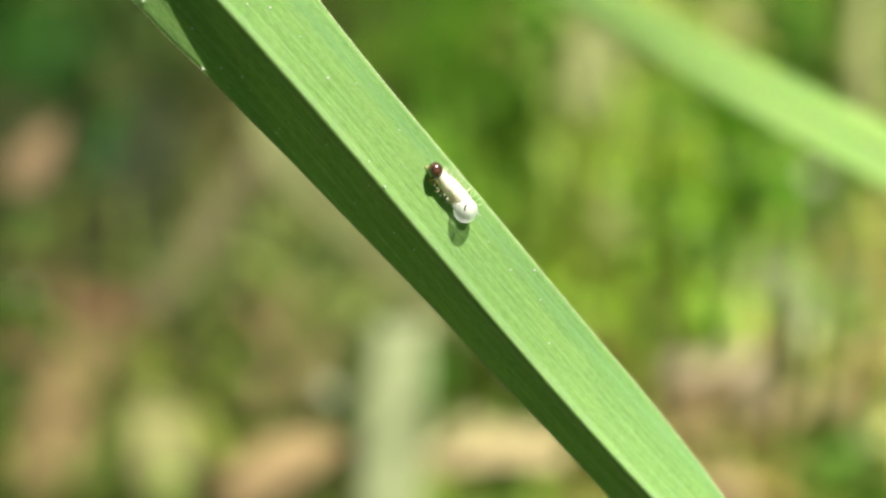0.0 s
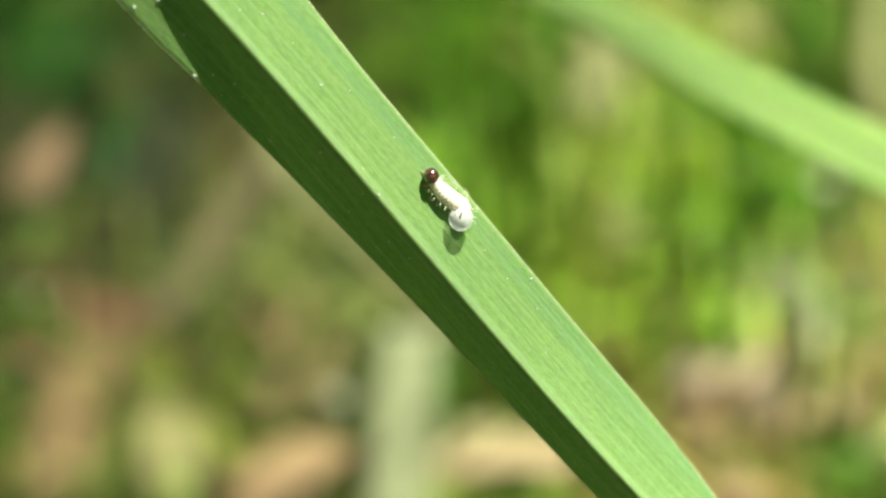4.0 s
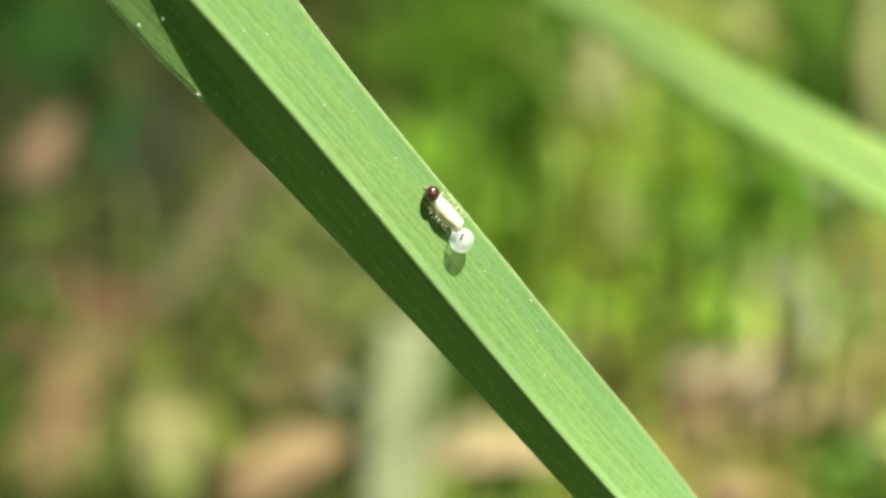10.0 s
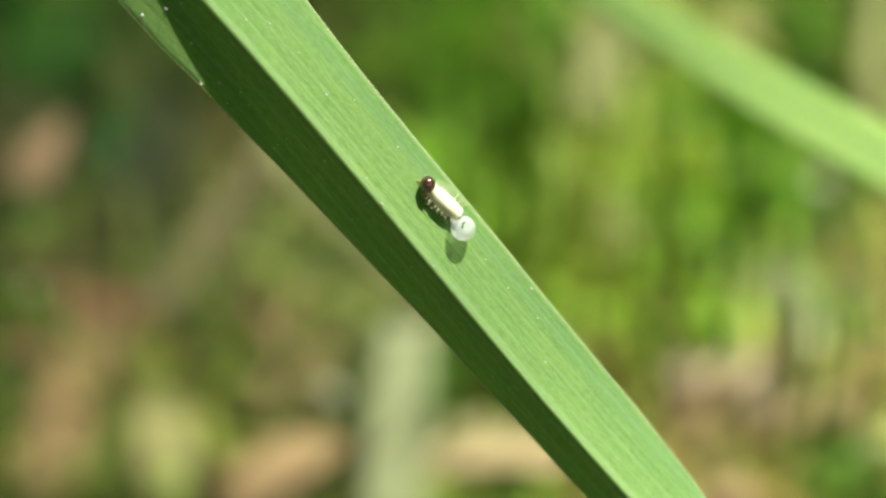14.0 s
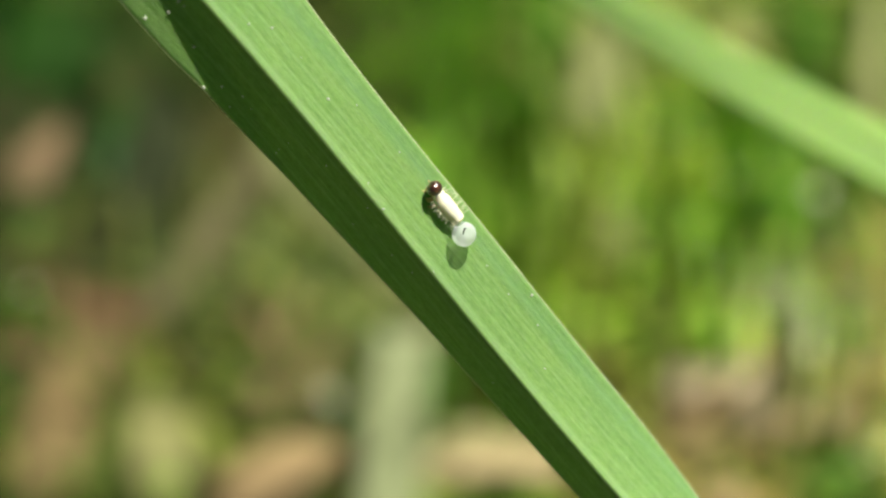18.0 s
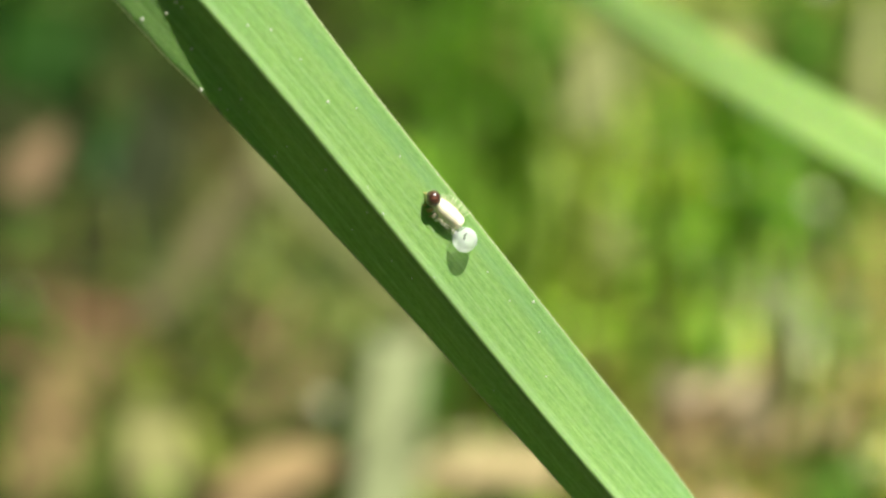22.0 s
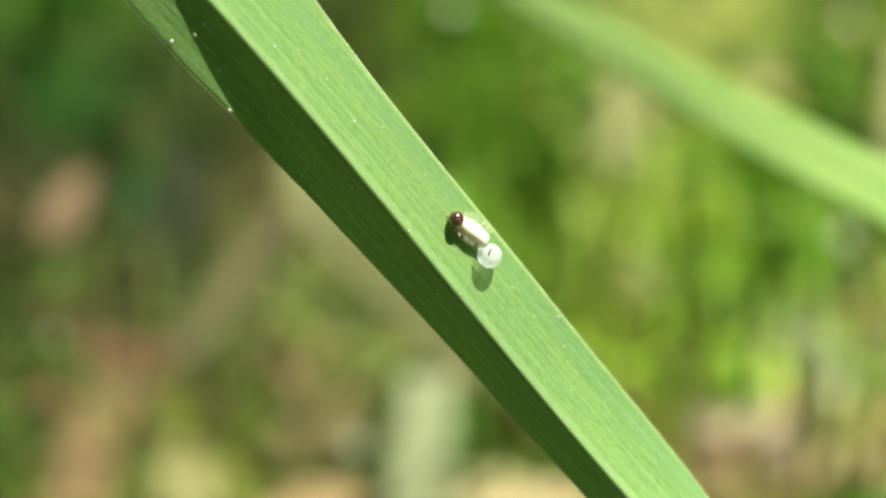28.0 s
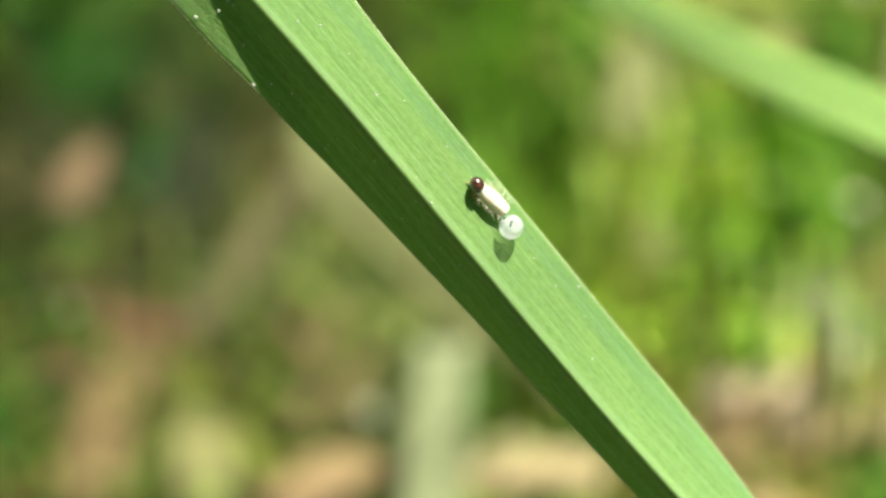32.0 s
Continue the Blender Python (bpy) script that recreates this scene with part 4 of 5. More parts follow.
wet((-0.0078, 0.2608, 0.0000), (-0.0055, 0.2930, 0.0220), 0.0097, "pale", 0.0000, 0.15)
dry((-0.0339, 0.2700, 0.0030), (-0.0153, 0.2842, 0.0060), 0.0104, "orange", 0.0030, 0.50)
dry((-0.0026, 0.2809, 0.0040), (0.0199, 0.2820, 0.0050), 0.0078, "ivory", 0.0020, 0.10)
dry((-0.0616, 0.2712, 0.0020), (-0.0555, 0.3139, 0.0040), 0.0103, "sand", 0.0030, 0.60)
dry((-0.0415, 0.2720, 0.0040), (-0.0449, 0.2974, 0.0050), 0.0100, "sulphur", 0.0030, 0.60)
wet((-0.0325, 0.2758, 0.0040), (-0.0396, 0.2930, 0.0070), 0.0034, "olive", 0.0020, 0.60)
dry((-0.0494, 0.3130, 0.0030), (-0.0276, 0.3675, 0.0060), 0.0066, "buff", 0.0030, 0.30)
dry((0.0281, 0.3696, 0.0020), (0.0291, 0.3927, 0.0120), 0.0090, "bleached", 0.0020, 0.40)
wet((0.0582, 0.3011, 0.0030), (0.0614, 0.3289, 0.0040), 0.0092, "glaucous", 0.0010, 0.40)
dry((0.0792, 0.3562, 0.0000), (0.0823, 0.3960, 0.0200), 0.0042, "bleached", 0.0020, 0.30)
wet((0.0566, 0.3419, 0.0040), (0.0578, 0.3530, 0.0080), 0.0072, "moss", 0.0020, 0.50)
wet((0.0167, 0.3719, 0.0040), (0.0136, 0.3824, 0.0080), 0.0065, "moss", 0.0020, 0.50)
dry((0.0373, 0.2824, 0.0040), (0.0465, 0.2878, 0.0050), 0.0076, "sepia", 0.0020, 0.40)
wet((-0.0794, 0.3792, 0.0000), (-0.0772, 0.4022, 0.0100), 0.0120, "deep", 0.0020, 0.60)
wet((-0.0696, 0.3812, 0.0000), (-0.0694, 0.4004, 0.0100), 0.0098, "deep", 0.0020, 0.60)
dry((0.0497, 0.2894, 0.0060), (0.0581, 0.3066, 0.0070), 0.0060, "hay", 0.0020, 0.40)
dry((0.0350, 0.2962, 0.0050), (0.0461, 0.3000, 0.0060), 0.0050, "hay", 0.0020, 0.50)
wet((0.0592, 0.2758, 0.0040), (0.0644, 0.2793, 0.0080), 0.0045, "green", 0.0020, 0.50)
wet((0.0198, 0.3918, 0.0040), (0.0212, 0.4091, 0.0080), 0.0060, "moss", 0.0020, 0.50)
wet((0.0713, 0.3854, 0.0040), (0.0716, 0.4022, 0.0080), 0.0060, "moss", 0.0020, 0.50)
dry((-0.0280, 0.3630, 0.0020), (-0.0020, 0.3120, 0.0030), 0.0080, "fawn", 0.0010, 0.25)
# leaf added to darken a shaded gap; its colour is the shade
dry((-0.0517, 0.3776, 0.0060), (-0.0548, 0.3327, 0.0060), 0.0110, "umber_shade", 0.0010, 0.50)


def curled_leaf(points, width, tint):
    """A narrow dead leaf along a bent line, standing on its foot."""
    p = [Vector(v) for v in points]
    line = []
    for i in range(25):
        t = i / 24
        line.append(p[0] * (1 - t) ** 3 + p[1] * 3 * t * (1 - t) ** 2 + p[2] * 3 * t * t * (1 - t) + p[3] * t ** 3)
    bm = bmesh.new()
    grid = []
    for i, c in enumerate(line):
        d = (line[min(i + 1, 24)] - line[max(i - 1, 0)]).normalized()
        side = d.cross(Vector((0.1, -0.7, 0.7))).normalized()
        up = side.cross(d)
        w = width / 2 * (0.35 + 0.65 * smooth(i / 6))
        row = [c + side * (w * v) + up * (0.2 * w * v * v) for v in (-1, -0.5, 0, 0.5, 1)]
        grid.append([q - p[3] for q in row] + [q - p[3] - up * 0.0003 for q in row[::-1]])
    rows = sheet(bm, grid, closed=True)
    bm.faces.new(rows[0])
    bm.faces.new(rows[-1])
    bmesh.ops.recalc_face_normals(bm, faces=bm.faces)
    ob = part("dead_leaf", bm, LEAF_MATS[tint], None)
    bm = bmesh.new()
    tube(bm, [c - p[3] for c in line], [width * 0.04] * 25, 6)
    part("midrib", bm, LEAF_MATS[tint], ob, "raised midrib along the leaf")
    ob.location = p[3]
    tagged(ob, "long bleached dead grass leaf bent behind the sedge", "dead leaf", "dead leaves on the ground")


curled_leaf(((-0.0273, 0.3067, 0.0550), (-0.0191, 0.2890, 0.0500), (-0.0069, 0.3010, 0.0300), (0.0217, 0.3014, 0.0000)), 0.0088, "bleached")


def carpet(name, count, area, heights, widths, mat, lean, seed, label, category, thinning=False):
    """Countless small blades over a stretch of ground; thinning: about a middle, ever sparser outwards."""
    rnd = random.Random(seed)
    verts, faces = [], []
    x0, x1, y0, y1 = area
    for _ in range(count):
        x, y = (rnd.gauss(x0, x1), rnd.gauss(y0, y1)) if thinning else (rnd.uniform(x0, x1) + rnd.gauss(0, 0.0022), rnd.uniform(y0, y1) + rnd.gauss(0, 0.0035))
        if thinning and abs(x) < 0.09 and 0.24 < y < 0.46:
            continue
        h, w, a = rnd.uniform(*heights), rnd.uniform(*widths), rnd.uniform(0, 2 * math.pi)
        dx, dy, l = math.cos(a), math.sin(a), rnd.uniform(*lean)
        base = len(verts)
        for t, k in ((0, 1.0), (0.5, 0.8), (1.0, 0.08)):
            cx, cy, cz = x + dx * l * h * t * t, y + dy * l * h * t * t, h * t * (1 - 0.25 * min(1, l) * t) - 0.004 + 0.004 * t
            for v in (-1, 1):
                verts.append((cx - dy * w * k * v / 2, cy + dx * w * k * v / 2, cz))
        faces += [(base, base + 1, base + 3, base + 2), (base + 2, base + 3, base + 5, base + 4)]
    me = bpy.data.meshes.new(name)
    me.from_pydata(verts, [], faces)
    me.materials.append(mat)
    tagged(new(name, me), label, category, kind="stuff")


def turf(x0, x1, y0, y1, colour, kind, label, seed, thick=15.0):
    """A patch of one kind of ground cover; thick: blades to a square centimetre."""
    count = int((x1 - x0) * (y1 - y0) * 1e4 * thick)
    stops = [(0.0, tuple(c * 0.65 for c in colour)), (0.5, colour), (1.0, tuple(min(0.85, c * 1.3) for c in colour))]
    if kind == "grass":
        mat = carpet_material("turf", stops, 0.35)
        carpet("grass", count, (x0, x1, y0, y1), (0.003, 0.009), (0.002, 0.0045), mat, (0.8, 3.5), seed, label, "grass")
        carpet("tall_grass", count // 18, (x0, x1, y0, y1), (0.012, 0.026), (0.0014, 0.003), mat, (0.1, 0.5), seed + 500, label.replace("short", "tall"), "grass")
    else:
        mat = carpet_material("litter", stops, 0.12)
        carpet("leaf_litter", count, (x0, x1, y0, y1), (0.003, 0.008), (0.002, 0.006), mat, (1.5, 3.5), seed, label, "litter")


# The dark patches at negative x have partial shade put into their colours.
turf(-0.1215, -0.0889, 0.4179, 0.4653, (0.033, 0.104, 0.010), "grass", "short grass on the soil, shade painted into its dark green", 40)
turf(-0.1139, -0.0844, 0.3369, 0.4179, (0.054, 0.070, 0.018), "grass", "short grass on the soil, shade painted into its dark green", 41)
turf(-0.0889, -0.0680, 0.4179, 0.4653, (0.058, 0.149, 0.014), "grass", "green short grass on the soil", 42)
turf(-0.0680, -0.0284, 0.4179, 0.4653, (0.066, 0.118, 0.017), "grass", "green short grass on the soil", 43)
turf(-0.1082, -0.0708, 0.3854, 0.4219, (0.010, 0.049, 0.004), "grass", "short grass on the soil, shade painted into its dark green", 44)
turf(-0.0707, -0.0531, 0.3836, 0.4219, (0.072, 0.107, 0.027), "grass", "short grass on the soil, shade painted into its dark green", 45)
turf(-0.0528, -0.0397, 0.3765, 0.4219, (0.031, 0.042, 0.009), "grass", "short grass on the soil, shade painted into its dark green", 46)
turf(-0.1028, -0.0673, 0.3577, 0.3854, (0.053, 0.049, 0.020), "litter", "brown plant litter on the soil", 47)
turf(-0.0667, -0.0553, 0.3495, 0.3836, (0.034, 0.068, 0.019), "grass", "short grass on the soil, shade painted into its dark green", 48)
turf(-0.0546, -0.0454, 0.3369, 0.3818, (0.016, 0.028, 0.006), "grass", "short grass on the soil, shade painted into its dark green", 49)
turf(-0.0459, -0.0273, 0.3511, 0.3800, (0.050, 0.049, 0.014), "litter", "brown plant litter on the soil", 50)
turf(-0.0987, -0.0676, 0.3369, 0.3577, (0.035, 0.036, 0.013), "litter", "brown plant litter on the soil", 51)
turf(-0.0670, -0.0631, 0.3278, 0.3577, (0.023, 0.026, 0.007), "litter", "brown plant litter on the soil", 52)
turf(-0.0628, -0.0539, 0.3293, 0.3511, (0.043, 0.050, 0.013), "grass", "short grass on the soil, shade painted into its dark green", 53)
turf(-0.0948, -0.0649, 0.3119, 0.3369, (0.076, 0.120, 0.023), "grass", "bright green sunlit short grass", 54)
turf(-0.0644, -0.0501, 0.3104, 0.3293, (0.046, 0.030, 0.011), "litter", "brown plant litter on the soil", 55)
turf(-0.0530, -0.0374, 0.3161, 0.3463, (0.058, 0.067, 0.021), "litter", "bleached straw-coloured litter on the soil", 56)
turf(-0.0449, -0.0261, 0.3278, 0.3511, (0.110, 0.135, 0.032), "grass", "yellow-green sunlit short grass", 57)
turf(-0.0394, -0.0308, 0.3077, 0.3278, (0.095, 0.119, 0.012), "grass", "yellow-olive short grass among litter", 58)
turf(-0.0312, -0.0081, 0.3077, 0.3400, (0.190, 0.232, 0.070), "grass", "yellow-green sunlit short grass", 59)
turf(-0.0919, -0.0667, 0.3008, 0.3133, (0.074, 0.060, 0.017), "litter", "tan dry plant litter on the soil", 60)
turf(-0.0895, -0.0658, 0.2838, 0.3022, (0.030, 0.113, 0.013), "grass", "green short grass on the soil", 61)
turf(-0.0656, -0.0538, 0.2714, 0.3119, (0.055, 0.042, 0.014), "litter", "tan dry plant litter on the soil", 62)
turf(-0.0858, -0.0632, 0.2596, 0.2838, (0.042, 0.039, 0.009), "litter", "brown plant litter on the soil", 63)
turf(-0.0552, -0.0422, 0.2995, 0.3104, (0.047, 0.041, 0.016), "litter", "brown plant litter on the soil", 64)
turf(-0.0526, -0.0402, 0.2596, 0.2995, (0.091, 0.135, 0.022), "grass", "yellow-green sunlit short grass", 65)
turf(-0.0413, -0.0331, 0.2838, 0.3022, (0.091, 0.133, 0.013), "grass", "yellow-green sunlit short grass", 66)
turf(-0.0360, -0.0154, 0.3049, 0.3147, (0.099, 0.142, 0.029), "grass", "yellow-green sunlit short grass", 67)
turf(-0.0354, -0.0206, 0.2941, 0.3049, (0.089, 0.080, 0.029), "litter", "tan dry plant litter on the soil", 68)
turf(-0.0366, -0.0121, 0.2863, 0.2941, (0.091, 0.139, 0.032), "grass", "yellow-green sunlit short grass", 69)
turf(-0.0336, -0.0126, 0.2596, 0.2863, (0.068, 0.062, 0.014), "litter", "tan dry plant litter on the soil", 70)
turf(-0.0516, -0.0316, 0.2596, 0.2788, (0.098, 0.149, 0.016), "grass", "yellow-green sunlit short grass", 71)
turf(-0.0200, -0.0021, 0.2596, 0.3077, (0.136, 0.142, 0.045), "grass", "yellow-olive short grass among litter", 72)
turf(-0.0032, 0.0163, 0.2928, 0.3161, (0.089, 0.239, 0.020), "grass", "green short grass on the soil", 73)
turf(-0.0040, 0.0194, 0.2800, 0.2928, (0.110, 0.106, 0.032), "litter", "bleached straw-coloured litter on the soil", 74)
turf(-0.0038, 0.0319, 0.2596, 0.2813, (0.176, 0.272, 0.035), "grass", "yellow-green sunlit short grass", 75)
turf(-0.0266, -0.0070, 0.3511, 0.4517, (0.056, 0.076, 0.017), "grass", "short grass on the soil, shade painted into its dark green", 76)
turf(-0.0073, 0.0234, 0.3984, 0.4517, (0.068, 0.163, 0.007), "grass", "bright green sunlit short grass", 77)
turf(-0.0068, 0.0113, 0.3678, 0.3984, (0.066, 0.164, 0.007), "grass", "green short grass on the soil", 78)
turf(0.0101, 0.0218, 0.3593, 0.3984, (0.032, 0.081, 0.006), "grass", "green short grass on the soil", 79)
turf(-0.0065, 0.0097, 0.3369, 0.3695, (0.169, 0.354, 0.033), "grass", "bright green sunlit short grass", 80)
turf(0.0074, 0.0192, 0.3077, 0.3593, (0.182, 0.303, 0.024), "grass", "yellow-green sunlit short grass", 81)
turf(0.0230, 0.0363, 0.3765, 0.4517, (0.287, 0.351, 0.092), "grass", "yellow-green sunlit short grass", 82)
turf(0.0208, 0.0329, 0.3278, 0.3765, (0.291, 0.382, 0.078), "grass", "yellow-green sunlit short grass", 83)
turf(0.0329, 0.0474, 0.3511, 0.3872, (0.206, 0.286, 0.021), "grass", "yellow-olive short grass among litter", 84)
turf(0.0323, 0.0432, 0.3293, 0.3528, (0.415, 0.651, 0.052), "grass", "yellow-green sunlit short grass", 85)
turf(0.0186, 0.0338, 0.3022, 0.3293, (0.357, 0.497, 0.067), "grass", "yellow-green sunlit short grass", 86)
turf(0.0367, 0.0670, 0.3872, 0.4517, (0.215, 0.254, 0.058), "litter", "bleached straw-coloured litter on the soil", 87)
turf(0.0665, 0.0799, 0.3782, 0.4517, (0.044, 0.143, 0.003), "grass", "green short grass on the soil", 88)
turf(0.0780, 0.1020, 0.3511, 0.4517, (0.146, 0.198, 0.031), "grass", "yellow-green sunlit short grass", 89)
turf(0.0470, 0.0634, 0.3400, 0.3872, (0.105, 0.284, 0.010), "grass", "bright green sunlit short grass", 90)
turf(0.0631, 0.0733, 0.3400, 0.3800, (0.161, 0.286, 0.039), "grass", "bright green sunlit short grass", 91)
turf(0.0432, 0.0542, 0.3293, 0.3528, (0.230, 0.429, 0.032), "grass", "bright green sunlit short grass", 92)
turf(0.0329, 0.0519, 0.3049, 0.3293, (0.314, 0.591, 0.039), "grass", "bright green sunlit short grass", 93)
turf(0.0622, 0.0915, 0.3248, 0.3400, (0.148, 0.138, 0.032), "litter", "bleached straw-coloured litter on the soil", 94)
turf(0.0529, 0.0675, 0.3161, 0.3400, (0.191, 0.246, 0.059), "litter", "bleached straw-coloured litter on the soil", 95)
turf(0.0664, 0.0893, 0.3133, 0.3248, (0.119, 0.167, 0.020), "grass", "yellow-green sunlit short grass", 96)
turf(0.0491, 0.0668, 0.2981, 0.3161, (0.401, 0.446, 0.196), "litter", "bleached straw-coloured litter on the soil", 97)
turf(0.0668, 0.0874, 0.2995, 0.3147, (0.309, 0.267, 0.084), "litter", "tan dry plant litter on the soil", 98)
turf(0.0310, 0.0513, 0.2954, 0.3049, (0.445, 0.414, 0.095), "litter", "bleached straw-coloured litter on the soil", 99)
turf(0.0321, 0.0483, 0.2813, 0.2954, (0.222, 0.210, 0.051), "litter", "bleached straw-coloured litter on the soil", 100)
turf(0.0486, 0.0649, 0.2838, 0.2995, (0.372, 0.325, 0.068), "litter", "tan dry plant litter on the soil", 101)
turf(0.0641, 0.0850, 0.2838, 0.3008, (0.152, 0.184, 0.028), "grass", "yellow-green sunlit short grass", 102)
turf(0.0327, 0.0519, 0.2596, 0.2813, (0.258, 0.202, 0.065), "litter", "tan dry plant litter on the soil", 103)
turf(0.0512, 0.0818, 0.2596, 0.2850, (0.111, 0.182, 0.021), "grass", "yellow-green sunlit short grass", 104)

grass_mat = carpet_material("short_grass", [(0.0, (0.05, 0.12, 0.02)), (0.45, (0.12, 0.23, 0.03)), (0.8, (0.2, 0.3, 0.05)), (1.0, (0.34, 0.34, 0.14))], 0.3)
carpet("grass", 14000, (0.0, 0.75, 0.25, 0.75), (0.012, 0.05), (0.003, 0.006), grass_mat, (0.1, 0.8), 6, "short green grass all around on the soil", "grass", True)

# Pale beads added in the grass to stand for sun glints off leaves.
glint_mat = plain_material("glint_bead_pale", (0.66, 0.68, 0.46), 0.35, 0.1, 3000.0)


def glint(x, y, z, r):
    bm = bmesh.new()
    ball(bm, (0, 0, 0), (r, r * 0.75, r * 0.5), None, 8, 12)
    bmesh.ops.recalc_face_normals(bm, faces=bm.faces)
    ob = part("glint_bead", bm, glint_mat, None)
    ob.location = (x, y, z)
    ob.rotation_euler = (0.5, 0.1, x * 90)
    tagged(ob, "small pale bead added in place of a sun glint", "seed husk", "seed husks")


glint(0.0663, 0.3459, 0.0090, 0.00160)
glint(0.0518, 0.3533, 0.0070, 0.00110)
glint(-0.0025, 0.4207, 0.0080, 0.00150)
glint(0.0754, 0.4176, 0.0080, 0.00150)
glint(-0.0176, 0.2968, 0.0050, 0.00120)
glint(0.0598, 0.3105, 0.0050, 0.00070)
glint(0.0661, 0.3049, 0.0050, 0.00055)
glint(0.0625, 0.2981, 0.0050, 0.00050)
glint(0.0683, 0.2837, 0.0050, 0.00060)
glint(0.0550, 0.2906, 0.0040, 0.00050)
glint(0.0430, 0.2867, 0.0040, 0.00045)
glint(0.0510, 0.3024, 0.0060, 0.00050)
glint(0.0216, 0.3801, 0.0090, 0.00060)
glint(-0.0205, 0.2992, 0.0040, 0.00060)
glint(0.0032, 0.2848, 0.0040, 0.00060)
glint(0.0506, 0.3411, 0.0080, 0.00060)
glint(0.0558, 0.3521, 0.0050, 0.00080)
glint(0.0693, 0.3433, 0.0050, 0.00090)
glint(0.0235, 0.3744, 0.0080, 0.00090)
glint(0.0449, 0.3297, 0.0060, 0.00090)
glint(0.0389, 0.3405, 0.0060, 0.00080)
glint(-0.0430, 0.2835, 0.0040, 0.00090)
glint(-0.0310, 0.2910, 0.0030, 0.00070)
glint(0.0340, 0.3566, 0.0060, 0.00080)
glint(0.0388, 0.3105, 0.0050, 0.00080)
glint(0.0070, 0.3870, 0.0080, 0.00080)
glint(-0.0692, 0.3231, 0.0040, 0.00080)
glint(-0.0586, 0.3509, 0.0040, 0.00060)

# ---- what moves ----


def between(t, rows):
    """Linear values of a table at t."""
    for p, q in zip(rows, rows[1:]):
        if t <= q[0]:
            k = (t - p[0]) / (q[0] - p[0])
            return [lerp(a, b, k) for a, b in zip(p[1:], q[1:])]
    return list(rows[-1][1:])


def body_poses(t):
    """Poses of the head and the rings at t."""
    hx, hy, mx, my, tx, ty, turn = between(t, BODY_WAY)
    head, middle, tail = Vector((hx - 0.07, hy - 0.04, 0.36)), Vector((mx - 0.085, my, 0.27)), Vector((tx - 0.075, ty - 0.03, 0.27))
    bend = middle * 2 - (head + tail) * 0.5
    curve = [tail * (1 - k) ** 2 + bend * (2 * k * (1 - k)) + head * k ** 2 for k in (j / 10 for j in range(11))]
    # at first the tail is still tucked into the egg
    inside = 1 - smooth((t - 4.0) / 5.0)
    if inside > 0.01:
        deep = tail.lerp(Vector((0.05, -0.02, 0.42)), inside)
        curve = [deep, (deep + tail) * 0.5 + Vector((0.05, 0.02, 0)) * inside] + curve
    runs = [0.0]
    for a, b in zip(curve, curve[1:]):
        runs.append(runs[-1] + max(1e-6, (b - a).length))

    def along(x):
        for i in range(len(curve) - 1):
            if x <= runs[i + 1] or i == len(curve) - 2:
                return curve[i].lerp(curve[i + 1], (x - runs[i]) / (runs[i + 1] - runs[i]))

    poses = {}
    neck, end = runs[-1] - 0.30, 0.10
    for i in range(SEGMENTS):
        x = lerp(neck, end, i / (SEGMENTS - 1))
        p, a, b = along(x), along(max(0, x - 0.14)), along(min(runs[-1], x + 0.14))
        y = (b - a).normalized()
        z = (Vector((0, 0, 1)) - y * y.z).normalized()
        m = Matrix((y.cross(z), y, z)).transposed().to_4x4() @ pose(0, 0, 0, 0, 6, 0)
        m.translation = p / 1000
        poses[i] = m
    y = (curve[-1] - curve[-4]).normalized()
    z = (Vector((0, 0, 1)) - y * y.z).normalized()
    m = Matrix((y.cross(z), y, z)).transposed().to_4x4() @ pose(0, 0, 0, 0, 0, turn + 24) @ pose(0, 0, 0, -24, 10, 0)
    m.translation = head / 1000
    poses["head"] = m
    return poses


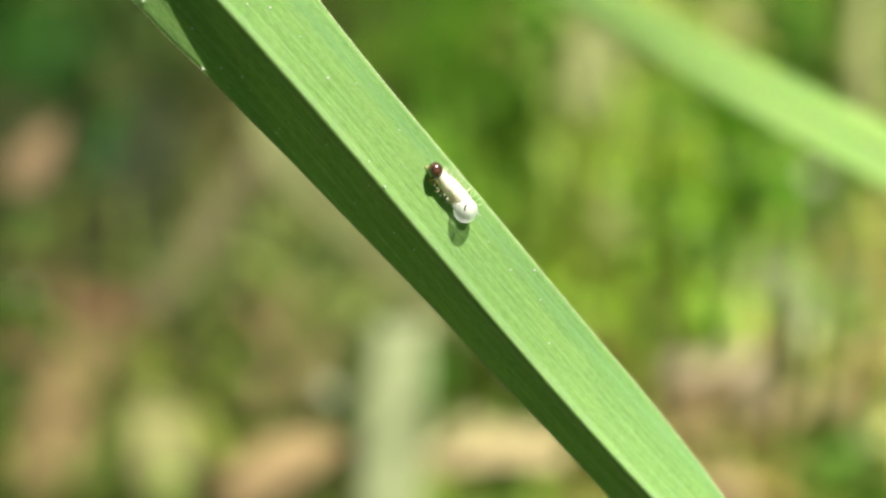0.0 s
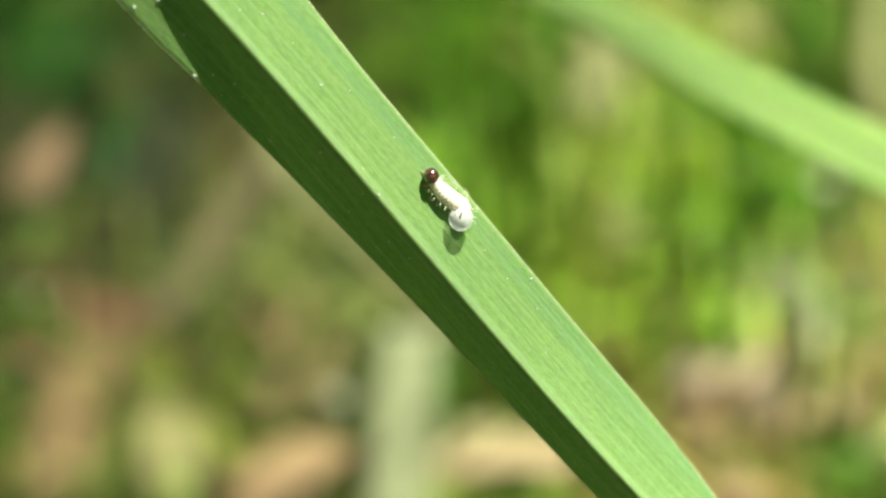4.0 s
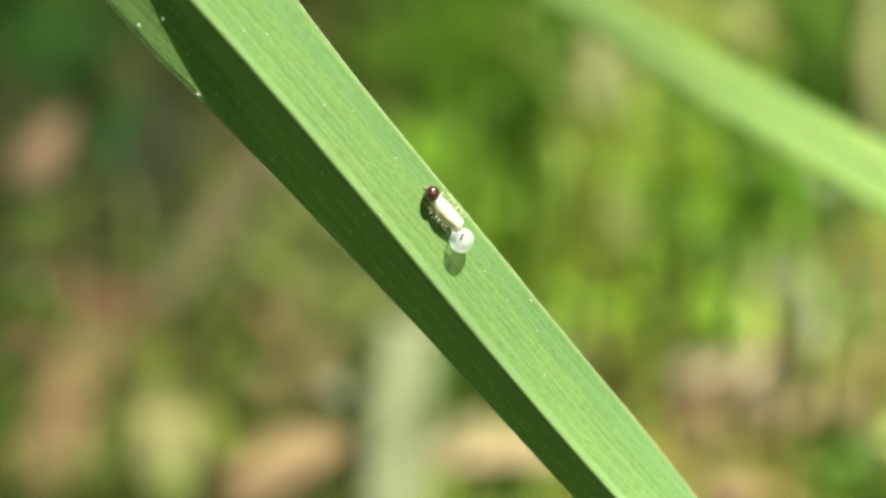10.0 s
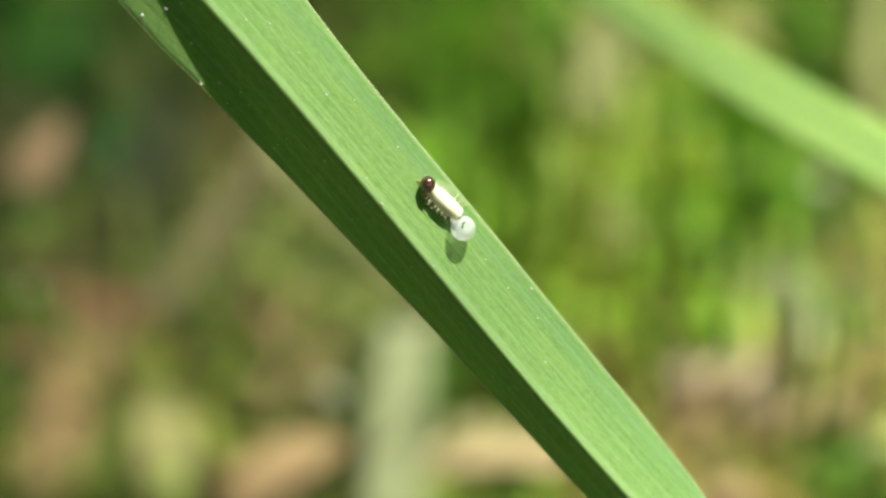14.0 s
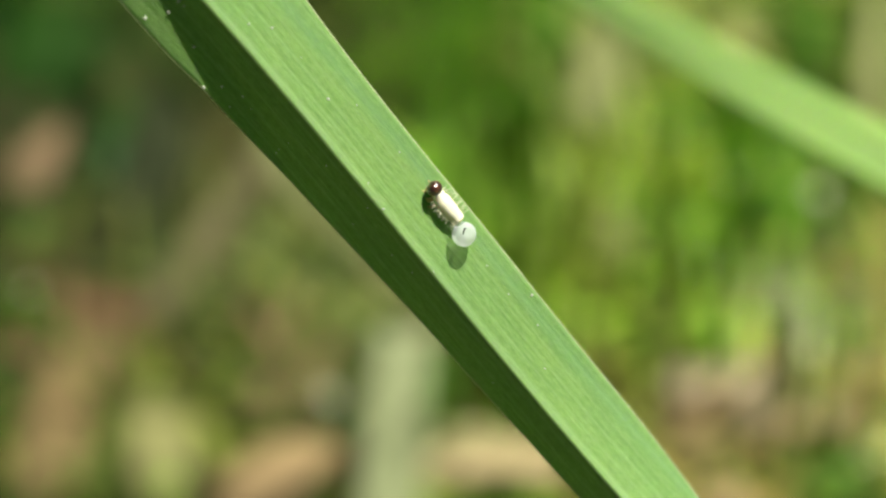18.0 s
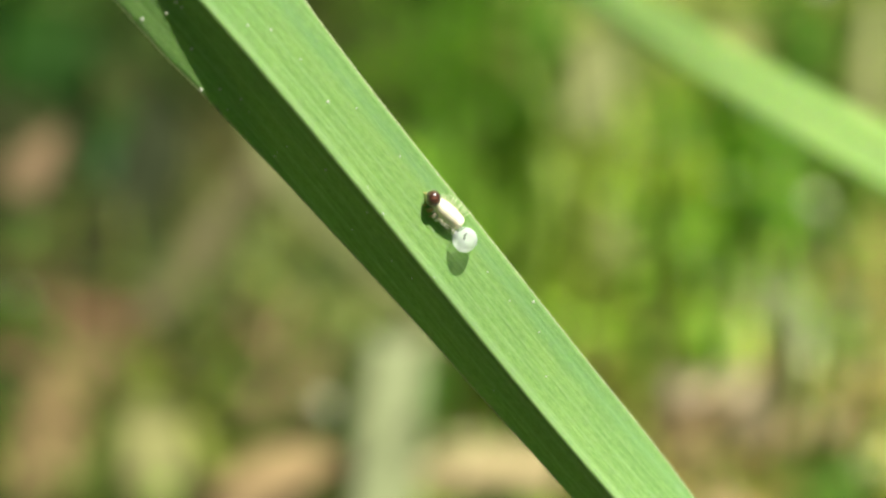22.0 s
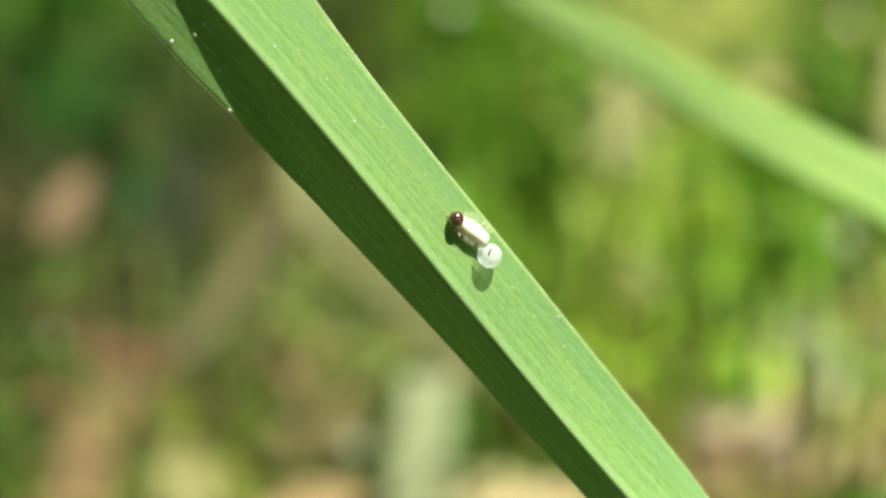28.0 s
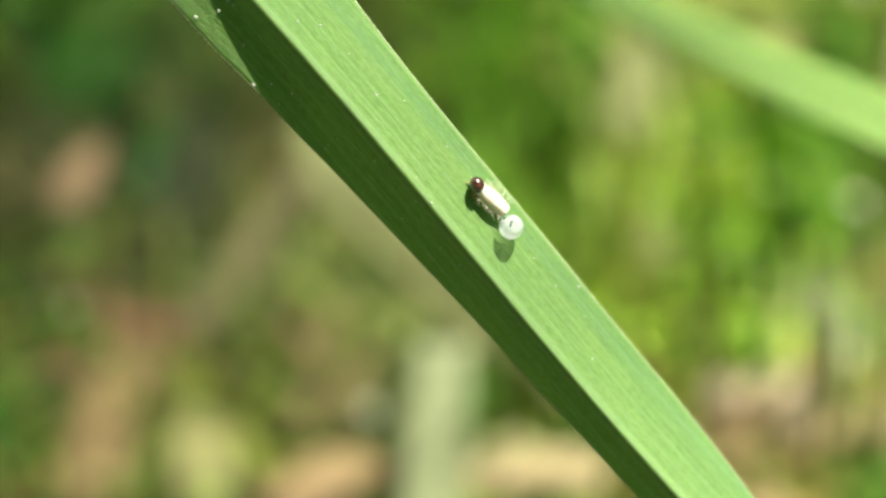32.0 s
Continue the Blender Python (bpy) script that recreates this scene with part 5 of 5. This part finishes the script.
def motions():
    steps = [0.5 * k for k in range(65)]
    tables = [(t, body_poses(t)) for t in steps]
    for key, ob in MOVERS.items():
        walk(ob, [(t, p[key]) for t, p in tables])
    still = FAR.matrix_world.copy()

    def swayed(x, y, z, a):
        return Matrix.Translation(Vector((x, y, z)) / 1000) @ FAR_SPIN(a) @ still

    # seconds, shift in millimetres, turn in degrees
    walk(FAR, [
        (0, swayed(0.32, 0.38, 0.45, 1.44)),
        (1, swayed(0.31, 0.39, 0.47, -0.38)),
        (2, swayed(0.28, 0.36, 0.43, -0.59)),
        (3, swayed(0.28, 0.37, 0.44, -1.15)),
        (5.5, swayed(-0.18, -0.20, -0.24, 2.83)),
        (6, swayed(-0.33, -0.39, -0.47, 1.48)),
        (7, swayed(0.38, 0.48, 0.57, -0.15)),
        (8, swayed(0.44, 0.53, 0.63, 0.65)),
        (9, swayed(0.07, 0.09, 0.11, 1.31)),
        (10, swayed(0.11, 0.12, 0.15, 1.77)),
        (11, swayed(0.28, 0.35, 0.42, 0.14)),
        (12, swayed(0.21, 0.25, 0.30, 1.68)),
        (13, swayed(0.01, 0.01, 0.01, -0.04)),
        (14, swayed(0.67, 0.75, 0.89, 2.81)),
        (14.5, swayed(0.22, 0.28, 0.34, -0.17)),
        (16.5, swayed(0.68, 0.91, 1.08, -1.40)),
        (17, swayed(1.02, 1.21, 1.44, 1.37)),
        (18, swayed(0.95, 1.13, 1.35, 1.29)),
        (19, swayed(0.83, 0.95, 1.13, 2.16)),
        (20, swayed(0.96, 1.11, 1.33, 1.85)),
        (21, swayed(1.28, 1.46, 1.74, 2.23)),
        (22, swayed(1.15, 1.33, 1.59, 1.96)),
        (23, swayed(1.07, 1.26, 1.50, 1.53)),
        (24, swayed(0.77, 1.03, 1.22, -1.51)),
        (24.5, swayed(0.65, 0.88, 1.05, -1.67)),
        (25, swayed(0.90, 1.19, 1.41, -1.20)),
        (25.5, swayed(0.65, 0.82, 0.98, -0.01)),
        (28, swayed(0.52, 0.65, 0.78, 0.16)),
        (29, swayed(0.35, 0.44, 0.53, -0.24)),
        (30, swayed(0.53, 0.74, 0.88, -2.56)),
        (31, swayed(0.85, 1.16, 1.38, -1.93)),
        (32, swayed(1.32, 1.85, 2.20, -2.55)),
    ])


VIEW = Vector((0.0, 0.766, -0.643))


def FAR_SPIN(a):
    """A turn by a degrees about the leaf's own foot of the visible stretch."""
    at = Matrix.Translation(FAR_BASE)
    return at @ Matrix.Rotation(radians(a), 4, VIEW) @ at.inverted()


motions()
